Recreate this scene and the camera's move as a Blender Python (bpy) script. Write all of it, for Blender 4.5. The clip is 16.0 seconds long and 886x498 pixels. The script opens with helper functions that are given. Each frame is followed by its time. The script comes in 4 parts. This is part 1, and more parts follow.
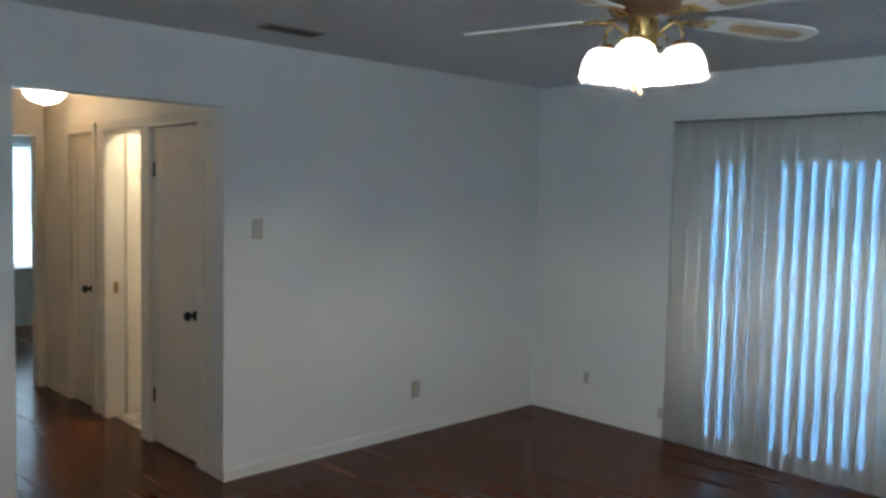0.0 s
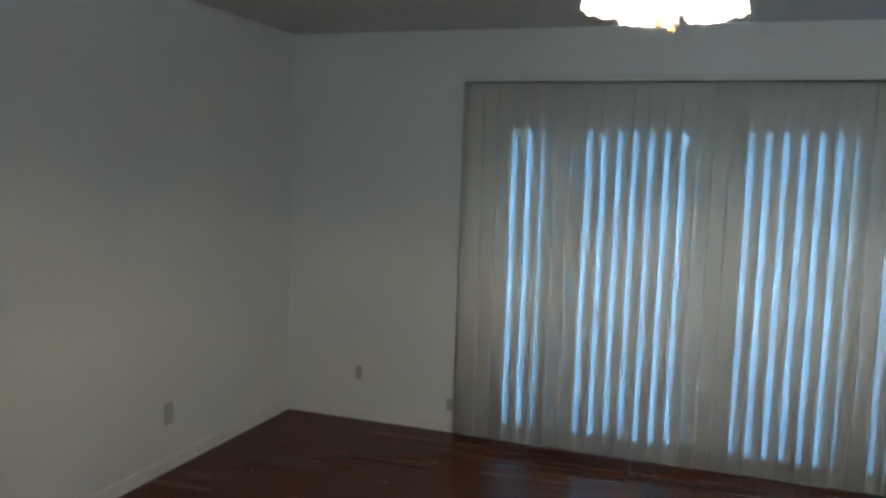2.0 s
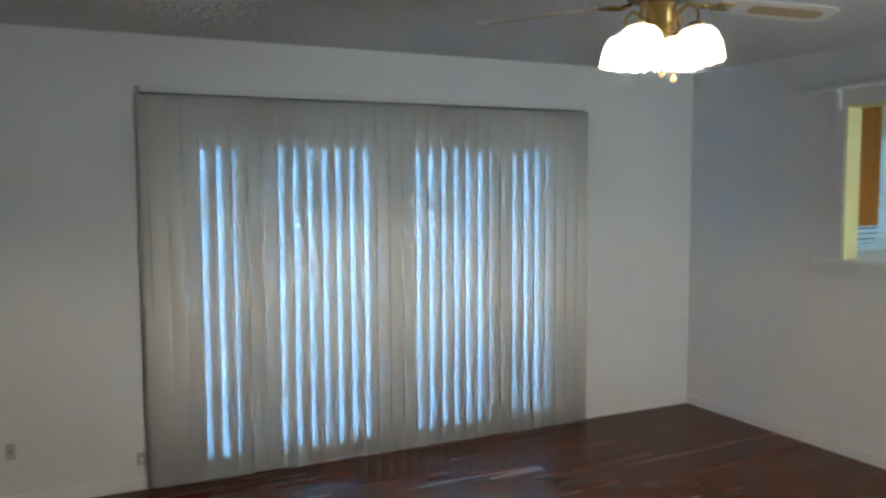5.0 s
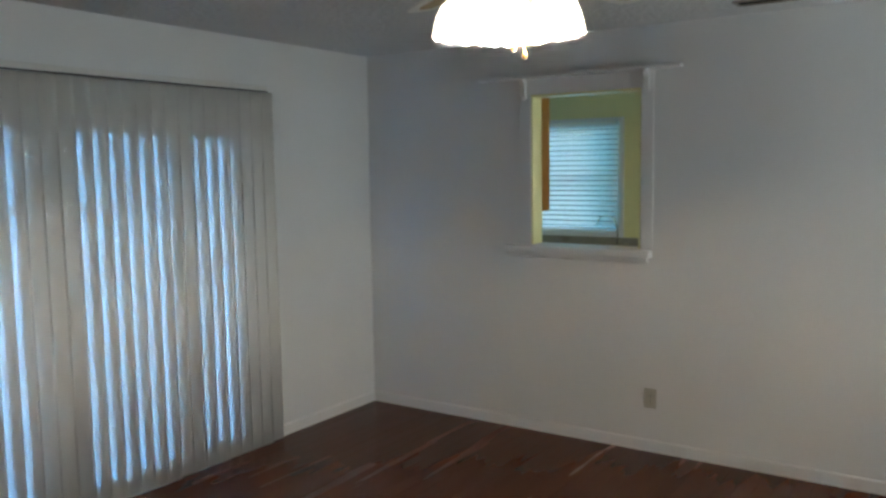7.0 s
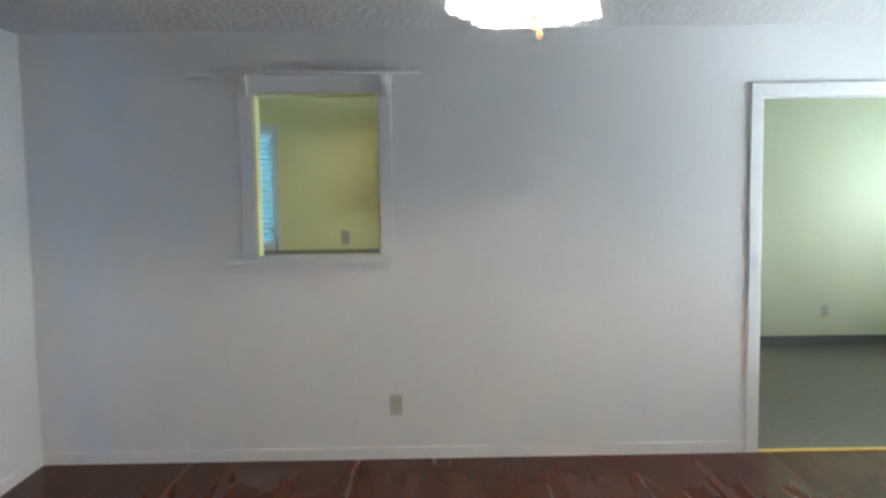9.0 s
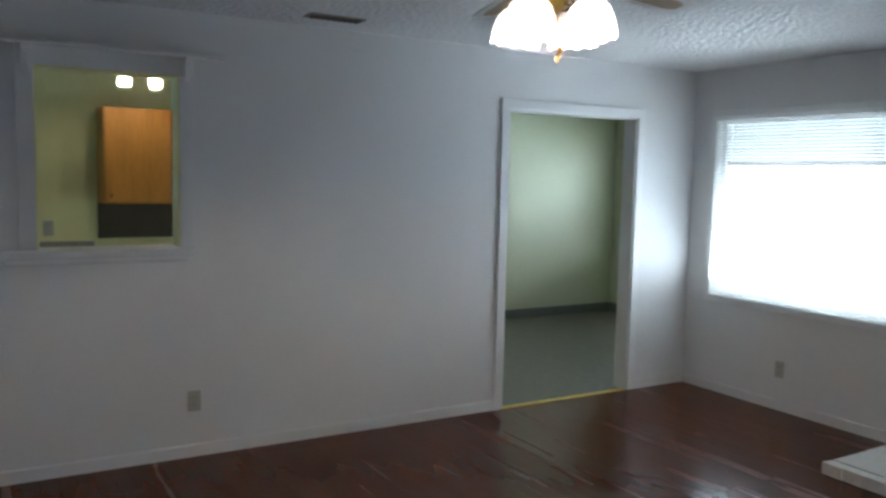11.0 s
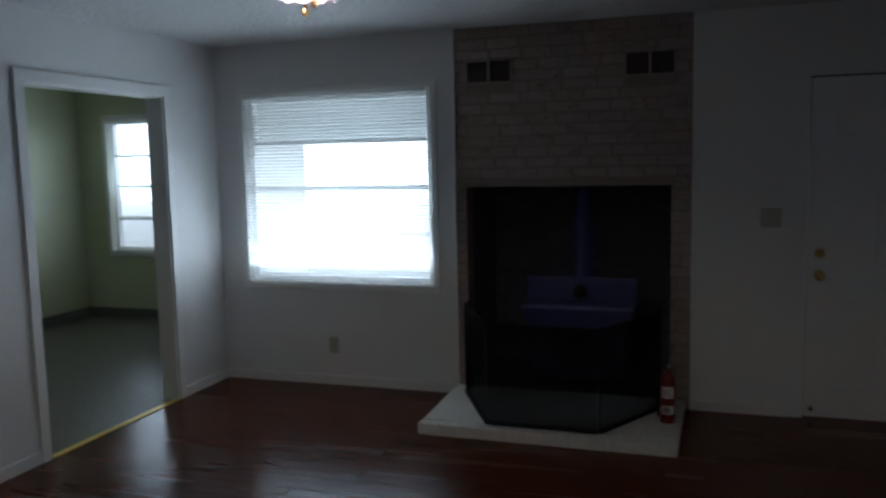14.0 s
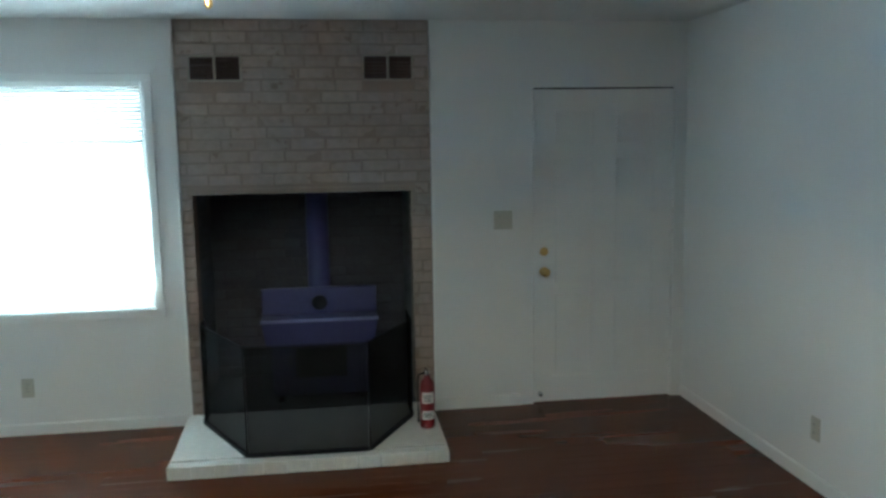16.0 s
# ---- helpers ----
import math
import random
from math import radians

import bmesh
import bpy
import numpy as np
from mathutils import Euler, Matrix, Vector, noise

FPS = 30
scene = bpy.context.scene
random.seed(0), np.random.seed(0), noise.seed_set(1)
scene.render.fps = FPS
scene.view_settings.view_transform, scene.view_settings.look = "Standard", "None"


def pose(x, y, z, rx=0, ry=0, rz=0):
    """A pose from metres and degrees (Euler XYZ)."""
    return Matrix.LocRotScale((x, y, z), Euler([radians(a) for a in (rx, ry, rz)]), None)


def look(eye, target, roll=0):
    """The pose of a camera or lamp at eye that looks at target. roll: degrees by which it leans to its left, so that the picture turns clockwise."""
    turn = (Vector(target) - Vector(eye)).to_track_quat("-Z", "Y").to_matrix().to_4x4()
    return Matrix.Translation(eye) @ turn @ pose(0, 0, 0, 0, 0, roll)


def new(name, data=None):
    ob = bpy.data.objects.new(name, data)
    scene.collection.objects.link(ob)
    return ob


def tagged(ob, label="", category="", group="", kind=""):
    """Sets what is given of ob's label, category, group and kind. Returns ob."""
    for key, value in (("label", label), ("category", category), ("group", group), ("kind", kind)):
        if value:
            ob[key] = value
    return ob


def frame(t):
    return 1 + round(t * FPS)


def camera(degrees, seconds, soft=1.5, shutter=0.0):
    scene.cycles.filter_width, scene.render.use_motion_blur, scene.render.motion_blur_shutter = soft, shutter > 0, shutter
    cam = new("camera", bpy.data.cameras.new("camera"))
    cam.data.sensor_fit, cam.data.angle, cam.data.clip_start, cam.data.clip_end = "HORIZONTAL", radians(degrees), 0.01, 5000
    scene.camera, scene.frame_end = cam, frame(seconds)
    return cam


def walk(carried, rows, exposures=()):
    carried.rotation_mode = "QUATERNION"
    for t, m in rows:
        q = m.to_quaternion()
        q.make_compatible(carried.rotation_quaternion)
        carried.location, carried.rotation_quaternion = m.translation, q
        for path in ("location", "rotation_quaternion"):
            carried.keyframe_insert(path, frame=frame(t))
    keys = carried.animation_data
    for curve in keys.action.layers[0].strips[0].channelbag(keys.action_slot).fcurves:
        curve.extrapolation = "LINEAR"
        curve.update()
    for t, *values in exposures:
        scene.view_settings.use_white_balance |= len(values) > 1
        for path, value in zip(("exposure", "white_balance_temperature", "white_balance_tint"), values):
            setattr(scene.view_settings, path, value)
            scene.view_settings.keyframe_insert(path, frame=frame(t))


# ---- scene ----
cam = camera(57.0, 16.0, soft=2.8, shutter=0.3)
PATH = [
    (0, (4.019, 1.011, 1.636), (2.584, 2.398, 1.497), 1.34),
    (0.5, (3.71, 0.938, 1.636), (2.46, 2.494, 1.505), 1.33),
    (1, (3.449, 0.9, 1.61), (2.394, 2.586, 1.399), -0.13),
    (1.5, (3.025, 1.079, 1.608), (2.172, 2.877, 1.408), 1.56),
    (2, (2.684, 1.223, 1.616), (2.029, 3.102, 1.422), 1.92),
    (2.5, (2.399, 1.211, 1.615), (1.969, 3.154, 1.418), 0.43),
    (3, (1.991, 1.146, 1.578), (1.851, 3.132, 1.387), 0.21),
    (3.2, (1.861, 1.193, 1.61), (1.819, 3.184, 1.424), 0.34),
    (5.5, (0.6, 1.367, 1.646), (1.692, 3.035, 1.479), -0.51),
    (6, (0.659, 1.653, 1.648), (1.931, 3.186, 1.466), -0.36),
    (6.5, (0.666, 1.926, 1.666), (2.125, 3.281, 1.48), -0.03),
    (7, (0.5, 2.253, 1.674), (2.15, 3.365, 1.473), -0.88),
    (7.5, (0.459, 2.598, 1.662), (2.253, 3.463, 1.475), -0.66),
    (8, (0.442, 2.933, 1.642), (2.346, 3.521, 1.471), 0.07),
    (8.5, (0.419, 3.249, 1.642), (2.388, 3.531, 1.432), -0.81),
    (9, (0.385, 3.612, 1.608), (2.377, 3.593, 1.438), -0.86),
    (9.2, (0.42, 3.751, 1.613), (2.409, 3.63, 1.441), -0.23),
    (11.3, (0.498, 5.042, 1.611), (2.135, 3.905, 1.444), 0.48),
    (11.5, (0.578, 5.073, 1.602), (2.165, 3.865, 1.448), -0.22),
    (12, (0.764, 5.133, 1.594), (2.21, 3.761, 1.429), -0.77),
    (12.5, (0.989, 5.058, 1.649), (2.277, 3.541, 1.453), -0.14),
    (13, (1.111, 5.189, 1.597), (2.168, 3.501, 1.413), 0.52),
    (13.5, (1.307, 5.251, 1.607), (2.151, 3.448, 1.41), -0.66),
    (14, (1.554, 5.217, 1.605), (2.176, 3.329, 1.384), -1.25),
    (14.5, (1.847, 5.26, 1.631), (2.197, 3.301, 1.426), 0.71),
    (15, (2.07, 5.268, 1.668), (2.147, 3.284, 1.427), -0.95),
    (15.5, (2.143, 5.189, 1.686), (2.048, 3.209, 1.42), -1.29),
    (16, (2.305, 5.03, 1.694), (2.028, 3.066, 1.439), -0.94),
]
# seconds, stops, kelvin, tint
EXPOSURES = [
    (0, 0.73, 5450, 4), (1, 0.56, 5650, 2), (2.0, 0.26, 6150, 2), (2.5, 0.25, 6250, 2), (3.0, 0.4, 6250, 2), (3.2, 0.42, 6250, 3), (5.5, 0.83, 6400, 7), (6, 0.73, 6500, 8), (6.5, 0.5, 6500, 7), (7, 0.5, 6400, 7),
    (8, 0.72, 6200, 8), (9, 1.2, 5950, 8), (11.3, -0.15, 5700, 9), (12, -0.8, 5750, 9), (12.5, -0.95, 5700, 9), (14, -1.15, 5500, 9), (14.5, -0.9, 5500, 6), (15, 0.3, 5350, -3), (15.5, 0.95, 5250, -8), (16, 1.15, 5250, -8),
]
walk(cam, [(t, look(eye, target, roll)) for t, eye, target, roll in PATH], EXPOSURES)

# ---- world, sun, lamps ----
SUN_EL, SUN_AZ = 52, 240  # degrees up, and clockwise from north
world = bpy.data.worlds.new("world")
scene.world = world
world.use_nodes = True
wn, wl = world.node_tree.nodes, world.node_tree.links
sky = wn.new("ShaderNodeTexSky")
sky.sky_type, sky.sun_disc = "NISHITA", False
sky.sun_elevation, sky.sun_rotation = radians(SUN_EL), radians(SUN_AZ)
wl.new(sky.outputs["Color"], wn["Background"].inputs["Color"])
wn["Background"].inputs["Strength"].default_value = 0.15


def lamp(name, kind, power, color, m, size=0.03):
    data = bpy.data.lights.new(name, kind)
    data.energy, data.color = power, color
    if kind == "SUN":
        data.angle = size
    elif kind == "POINT":
        data.shadow_soft_size = size
    ob = new(name, data)
    ob.matrix_world = m
    return ob


lamp("sun", "SUN", 5.0, (1.0, 0.95, 0.87), look(Vector((math.sin(radians(SUN_AZ)) * math.cos(radians(SUN_EL)), math.cos(radians(SUN_AZ)) * math.cos(radians(SUN_EL)), math.sin(radians(SUN_EL)))) * 20, (0, 0, 0)), radians(0.5))
WARM = (1.0, 0.80, 0.57)
FAN = (2.50, 3.375)
DROP, KIT = 0.030, 0.034  # how far the motor and the lamps hang below their first height
H = 2.44
D_OUT = 6.07
SHADE_AZ = (22, 112, 202, 292)
for a in SHADE_AZ:
    c, s = math.cos(radians(a)), math.sin(radians(a))
    lamp("bulb_light", "POINT", 9.0, WARM, pose(FAN[0] + 0.132 * c, FAN[1] + 0.132 * s, 2.079 - KIT), 0.004)
lamp("hall_light", "POINT", 60.0, (1.0, 0.68, 0.38), pose(-2.0, 2.97, 2.225), 0.05)
# added lamp, placed to brighten the bathroom's door reveal
lamp("bath_light", "POINT", 17.0, (1.0, 0.78, 0.50), pose(-1.17, 3.75, 2.27), 0.04)
lamp("kitchen_light", "POINT", 2.8, (1.0, 0.86, 0.62), pose(6.6, 3.93, 2.178), 0.008)
lamp("kitchen_light", "POINT", 2.8, (1.0, 0.86, 0.62), pose(6.6, 3.72, 2.178), 0.008)


def sky_panel(name, power, color, m, w, h, spread=180):
    """An added area lamp that stands in for daylight at a window."""
    data = bpy.data.lights.new(name, "AREA")
    data.spread = radians(spread)
    data.shape, data.size, data.size_y, data.energy, data.color = "RECTANGLE", w, h, power, color
    ob = new(name, data)
    ob.matrix_world = m
    return ob


# aimed up, to stand in for light off the sunlit ground
sky_panel("window_daylight", 64, (0.86, 0.95, 1.0), look((4.04, -0.30, 1.15), (4.04, 0.70, 2.30)), 1.40, 1.0)
sky_panel("patio_daylight", 1500, (0.155, 0.44, 1.0), look((2.59, D_OUT, 0.95), (2.59, 0, 0.95)), 2.44, 1.80, 40)
# added on the room's side of the blind, aimed to edge the wall's light
sky_panel("dining_daylight", 15, (0.80, 0.95, 1.0), look((6.94, -1.79, 1.38), (7.20, 0.21, 2.44)), 1.14, 1.1, 96)
sky_panel("bedroom_daylight", 24, (0.62, 0.82, 1.0), look((-6.2, 3.81, 1.36), (-5, 3.81, 1.36)), 0.86, 1.38)
sky_panel("kitchen_daylight", 5.0, (0.06, 0.50, 0.90), look((7.47, 5.4, 1.55), (6, 5.4, 1.55)), 0.86, 0.92)
sky_panel("kitchen_daylight", 1.6, (0.06, 0.50, 0.90), look((6.65, 6.09, 1.55), (6.65, 5, 1.55)), 1.1, 0.92)

# ---- materials ----
def mat(name, color, rough=0.6, metal=0.0, var=0.08, scale=3.0, grain=60.0, bump=0.05, stretch=(1, 1, 1), rnd=0.0, translucent=0.0, clear=0.0, spec=0.5, depth=0.002, emit=0.0):
    m = bpy.data.materials.new(name)
    m.use_nodes = True
    n, l = m.node_tree.nodes, m.node_tree.links
    b = n["Principled BSDF"]
    b.inputs["Roughness"].default_value, b.inputs["Metallic"].default_value = rough, metal
    b.inputs["Specular IOR Level"].default_value = spec
    tc = n.new("ShaderNodeTexCoord")
    mp = n.new("ShaderNodeMapping")
    mp.inputs["Scale"].default_value = stretch
    l.new(tc.outputs["Object"], mp.inputs["Vector"])
    big, small = n.new("ShaderNodeTexNoise"), n.new("ShaderNodeTexNoise")
    for t, s, d in ((big, scale, 3), (small, grain, 4)):
        t.inputs["Scale"].default_value, t.inputs["Detail"].default_value = s, d
        l.new(mp.outputs["Vector"], t.inputs["Vector"])
    add = n.new("ShaderNodeMath")
    add.operation = "ADD"
    l.new(big.outputs["Fac"], add.inputs[0])
    l.new(small.outputs["Fac"], add.inputs[1])
    last = add
    if rnd:
        info = n.new("ShaderNodeObjectInfo")
        mul = n.new("ShaderNodeMath")
        mul.operation = "MULTIPLY_ADD"
        mul.inputs[1].default_value = rnd
        l.new(info.outputs["Random"], mul.inputs[0])
        l.new(add.outputs[0], mul.inputs[2])
        last = mul
        # every piece takes another part of the grain
        off = n.new("ShaderNodeVectorMath")
        off.operation = "SCALE"
        off.inputs[0].default_value = (17, 29, 11)
        l.new(info.outputs["Random"], off.inputs["Scale"])
        l.new(off.outputs["Vector"], mp.inputs["Location"])
    ramp = n.new("ShaderNodeMapRange")
    ramp.inputs["From Min"].default_value, ramp.inputs["From Max"].default_value = 0.6, 1.4 + rnd
    ramp.inputs["To Min"].default_value, ramp.inputs["To Max"].default_value = 1 - var, 1 + var
    l.new(last.outputs[0], ramp.inputs["Value"])
    col = n.new("ShaderNodeVectorMath")
    col.operation = "SCALE"
    col.inputs[0].default_value = color
    l.new(ramp.outputs["Result"], col.inputs["Scale"])
    l.new(col.outputs["Vector"], b.inputs["Base Color"])
    rr = n.new("ShaderNodeMapRange")
    rr.inputs["From Min"].default_value, rr.inputs["From Max"].default_value = 0.3, 0.7
    rr.inputs["To Min"].default_value, rr.inputs["To Max"].default_value = max(0.02, rough - 0.07), min(1, rough + 0.07)
    l.new(big.outputs["Fac"], rr.inputs["Value"])
    l.new(rr.outputs["Result"], b.inputs["Roughness"])
    if bump:
        bp = n.new("ShaderNodeBump")
        bp.inputs["Strength"].default_value, bp.inputs["Distance"].default_value = bump, depth
        l.new(small.outputs["Fac"], bp.inputs["Height"])
        l.new(bp.outputs["Normal"], b.inputs["Normal"])
    surface = b.outputs[0]
    out = n["Material Output"]
    if translucent:
        tr, mix = n.new("ShaderNodeBsdfTranslucent"), n.new("ShaderNodeMixShader")
        l.new(col.outputs["Vector"], tr.inputs["Color"])
        mix.inputs["Fac"].default_value = translucent
        l.new(surface, mix.inputs[1])
        l.new(tr.outputs[0], mix.inputs[2])
        surface = mix.outputs[0]
    if clear:
        tr, mix = n.new("ShaderNodeBsdfTransparent"), n.new("ShaderNodeMixShader")
        mix.inputs["Fac"].default_value = clear
        l.new(surface, mix.inputs[1])
        l.new(tr.outputs[0], mix.inputs[2])
        surface = mix.outputs[0]
    if emit:
        b.inputs["Emission Color"].default_value = (*color, 1)
        b.inputs["Emission Strength"].default_value = emit
    l.new(surface, out.inputs["Surface"])
    return m


M = {
    "wall": mat("wall_paint", (0.74, 0.73, 0.71), 0.55, var=0.045, scale=1.6, grain=140, bump=0.12, depth=0.001),
    "ceiling": mat("ceiling_texture", (0.62, 0.61, 0.59), 0.8, var=0.06, scale=2.0, grain=30, bump=1.0, depth=0.022),
    "trim": mat("white_trim", (0.78, 0.77, 0.75), 0.4, var=0.03, grain=80, bump=0.04),
    "hall": mat("hall_paint", (0.77, 0.71, 0.62), 0.5, var=0.03, grain=120, bump=0.08, depth=0.001),
    "yellow": mat("yellow_paint", (0.80, 0.76, 0.40), 0.45, var=0.04, scale=1.5, grain=120, bump=0.08, depth=0.001),
    "olive": mat("pale_olive_paint", (0.60, 0.62, 0.43), 0.45, var=0.04, scale=1.5, grain=120, bump=0.08, depth=0.001),
    "wood": mat("floor_board", (0.080, 0.0225, 0.0085), 0.23, var=0.08, spec=0.15, scale=2.0, grain=5, bump=0.03, stretch=(0.35, 4, 4), rnd=0.9, depth=0.001),
    "joint": mat("floor_joint", (0.03, 0.012, 0.008), 0.7, var=0.1),
    "vinyl": mat("grey_vinyl", (0.150, 0.138, 0.104), 0.46, var=0.38, scale=5.0, grain=13, bump=0.08, stretch=(2.6, 0.9, 1)),
    "tile": mat("bath_tile", (0.55, 0.50, 0.42), 0.3, var=0.08),
    "brass": mat("brass", (0.62, 0.42, 0.16), 0.28, metal=1.0, var=0.1, grain=60),
    "strip": mat("brass_threshold", (0.80, 0.58, 0.11), 0.35, metal=0.2, var=0.08),
    "plate": mat("beige_plastic", (0.47, 0.45, 0.38), 0.35, var=0.03, bump=0.0),
    "slot": mat("dark_slot", (0.016, 0.016, 0.018), 0.8, var=0.05, bump=0.0, spec=0.08),
    "vane": mat("vinyl_vane", (0.83, 0.805, 0.745), 0.45, var=0.03, scale=2, grain=30, bump=0.0, stretch=(1, 1, 0.3), translucent=0.14, rnd=0.1),
    "mini": mat("blind_slat_white", (0.86, 0.86, 0.84), 0.4, var=0.03, translucent=0.45, bump=0.0),
    "rail": mat("blind_rail", (0.72, 0.70, 0.65), 0.4, var=0.04, bump=0.0),
    "brick": mat("fireplace_brick", (0.320, 0.246, 0.206), 0.33, var=0.24, scale=13, grain=26, bump=0.28, rnd=0.5, depth=0.005, spec=0.7),
    "mortar": mat("mortar", (0.27, 0.212, 0.178), 0.9, var=0.15, grain=90, bump=0.6, depth=0.004),
    # bluish cast of the light is put into these dark bricks
    "firebox_dark": mat("firebox_brick", (0.10, 0.098, 0.115), 0.7, var=0.40, scale=6, grain=40, bump=0.6, rnd=0.6, depth=0.006),
    "hearth": mat("white_hearth", (0.66, 0.64, 0.60), 0.55, var=0.12, scale=6, grain=30, bump=0.5, depth=0.006),
    # blue light from the patio blind is put into the dark stove's colour
    "stove": mat("stove_blue_tint", (0.052, 0.052, 0.15), 0.45, var=0.15, scale=8, grain=60, bump=0.15),
    # highlight along the stove top, put into a paler blue
    "lip": mat("stove_edge_highlight", (0.20, 0.20, 0.36), 0.35, var=0.2, scale=12, grain=60, bump=0.1),
    "iron": mat("black_iron", (0.012, 0.012, 0.015), 0.6, spec=0.15, var=0.2, grain=60, bump=0.1),
    "mesh": mat("screen_mesh", (0.012, 0.012, 0.014), 0.9, var=0.2, grain=300, bump=0.1, clear=0.46, spec=0.1),
    "red": mat("red_enamel", (0.17, 0.008, 0.014), 0.3, var=0.06, bump=0.0),
    "label": mat("label_paper", (0.72, 0.70, 0.66), 0.5, var=0.05, bump=0.0),
    "rubber": mat("black_rubber", (0.015, 0.015, 0.015), 0.5, var=0.1),
    "chrome": mat("chrome", (0.75, 0.75, 0.74), 0.18, metal=1.0, var=0.05, bump=0.0),
    "oak": mat("honey_oak", (0.50, 0.215, 0.035), 0.38, var=0.20, scale=2.5, grain=16, bump=0.08, stretch=(6, 6, 0.6)),
    "blade": mat("fan_blade_white", (0.78, 0.75, 0.68), 0.35, var=0.04, bump=0.02),
    "cane": mat("cane_insert", (0.48, 0.36, 0.20), 0.6, var=0.2, grain=120, bump=0.3),
    "motor": mat("fan_motor_brown", (0.16, 0.085, 0.04), 0.3, metal=0.3, var=0.15),
    "shade": mat("frosted_shade", (0.95, 0.92, 0.86), 0.35, var=0.03, translucent=0.15, bump=0.0),
    "dome": mat("lamp_dome", (0.92, 0.88, 0.80), 0.4, var=0.03, translucent=0.7, bump=0.0),
    "vent": mat("vent_brown", (0.13, 0.09, 0.07), 0.5, var=0.15, bump=0.0),
    "ventframe": mat("vent_frame", (0.30, 0.255, 0.21), 0.5, var=0.1, bump=0.0),
    "louvre": mat("louvre_dark", (0.06, 0.032, 0.026), 0.5, var=0.2, bump=0.0),
    "counter": mat("counter_top", (0.30, 0.27, 0.22), 0.3, var=0.15, grain=60),
    # shade below the wall cabinet, put into a dark colour
    "cabinet_shade": mat("shaded_wall", (0.10, 0.085, 0.06), 0.4, var=0.12),
    "greybase": mat("grey_baseboard", (0.16, 0.17, 0.16), 0.5, var=0.08),
    "grass": mat("grass", (0.12, 0.16, 0.05), 0.9, var=0.35, scale=0.6, grain=14, bump=0.6, depth=0.03),
    "concrete": mat("porch_concrete", (0.80, 0.79, 0.76), 0.8, var=0.12, grain=30, bump=0.2),
    "bark": mat("bark", (0.09, 0.065, 0.045), 0.9, var=0.3, grain=20, bump=0.8, stretch=(1, 1, 0.3), depth=0.01),
    "leaf": mat("leaf", (0.07, 0.13, 0.035), 0.5, var=0.35, scale=1.5, grain=8, translucent=0.35, bump=0.0),
    "siding": mat("outer_siding", (0.86, 0.86, 0.84), 0.7, var=0.08),
    # shade is put into this dark blue-green colour
    "woods": mat("woods_in_shade", (0.045, 0.105, 0.10), 0.9, var=0.35, scale=0.5, grain=2.5, bump=0.0),
    # emission stands in for the yard's brightness
    "yard_glow": mat("glowing_backdrop", (0.93, 0.97, 1.0), 0.9, var=0.02, scale=0.1, bump=0.0, emit=13.0),
    "roof": mat("roof_board", (0.16, 0.14, 0.13), 0.8, var=0.2),
}


def glass_mat():
    m = bpy.data.materials.new("window_glass")
    m.use_nodes = True
    n, l = m.node_tree.nodes, m.node_tree.links
    g, t, mix, f = n.new("ShaderNodeBsdfGlossy"), n.new("ShaderNodeBsdfTransparent"), n.new("ShaderNodeMixShader"), n.new("ShaderNodeFresnel")
    g.inputs["Roughness"].default_value = 0.03
    t.inputs["Color"].default_value = (0.93, 0.96, 0.96, 1)
    f.inputs["IOR"].default_value = 1.45
    l.new(f.outputs[0], mix.inputs["Fac"])
    l.new(t.outputs[0], mix.inputs[1])
    l.new(g.outputs[0], mix.inputs[2])
    l.new(mix.outputs[0], n["Material Output"].inputs["Surface"])
    return m


M["glass"] = glass_mat()


# ---- mesh helpers ----
def box(bm, x0, x1, y0, y1, z0, z1, m=None):
    v = [bm.verts.new((x, y, z)) for x in (x0, x1) for y in (y0, y1) for z in (z0, z1)]
    for f in ((0, 1, 3, 2), (4, 6, 7, 5), (0, 4, 5, 1), (2, 3, 7, 6), (0, 2, 6, 4), (1, 5, 7, 3)):
        bm.faces.new([v[i] for i in f])
    if m is not None:
        bmesh.ops.transform(bm, matrix=m, verts=v)
    return v


def bevelled(bm, width=0.003, segments=2):
    bmesh.ops.bevel(bm, geom=bm.edges[:], offset=width, segments=segments, affect="EDGES", profile=0.5, clamp_overlap=True)
    return bm


def bbox(x0, x1, y0, y1, z0, z1, width=0.003, segments=2):
    bm = bmesh.new()
    box(bm, x0, x1, y0, y1, z0, z1)
    return bevelled(bm, width, segments)


def lathe(profile, n=24, m=None, bm=None, wave=0.0, waves=10):
    """Turns (radius, height) pairs round the z axis. wave scallops the last pair's height."""
    bm = bm or bmesh.new()
    rings, made = [], []
    for i, (r, z) in enumerate(profile):
        ring = []
        for k in range(n):
            a = 2 * math.pi * k / n
            w = wave * math.cos(waves * a) if i == len(profile) - 1 else 0
            ring.append(bm.verts.new((r * math.cos(a), r * math.sin(a), z + w)))
        rings.append(ring)
        made += ring
    for a, b in zip(rings, rings[1:]):
        for k in range(n):
            f = bm.faces.new((a[k], a[(k + 1) % n], b[(k + 1) % n], b[k]))
            f.smooth = True
    if m is not None:
        bmesh.ops.transform(bm, matrix=m, verts=made)
    return bm


def solid_lathe(profile, n=20, m=None, bm=None):
    return lathe([(0.0005, profile[0][1]), *profile, (0.0005, profile[-1][1])], n, m, bm)


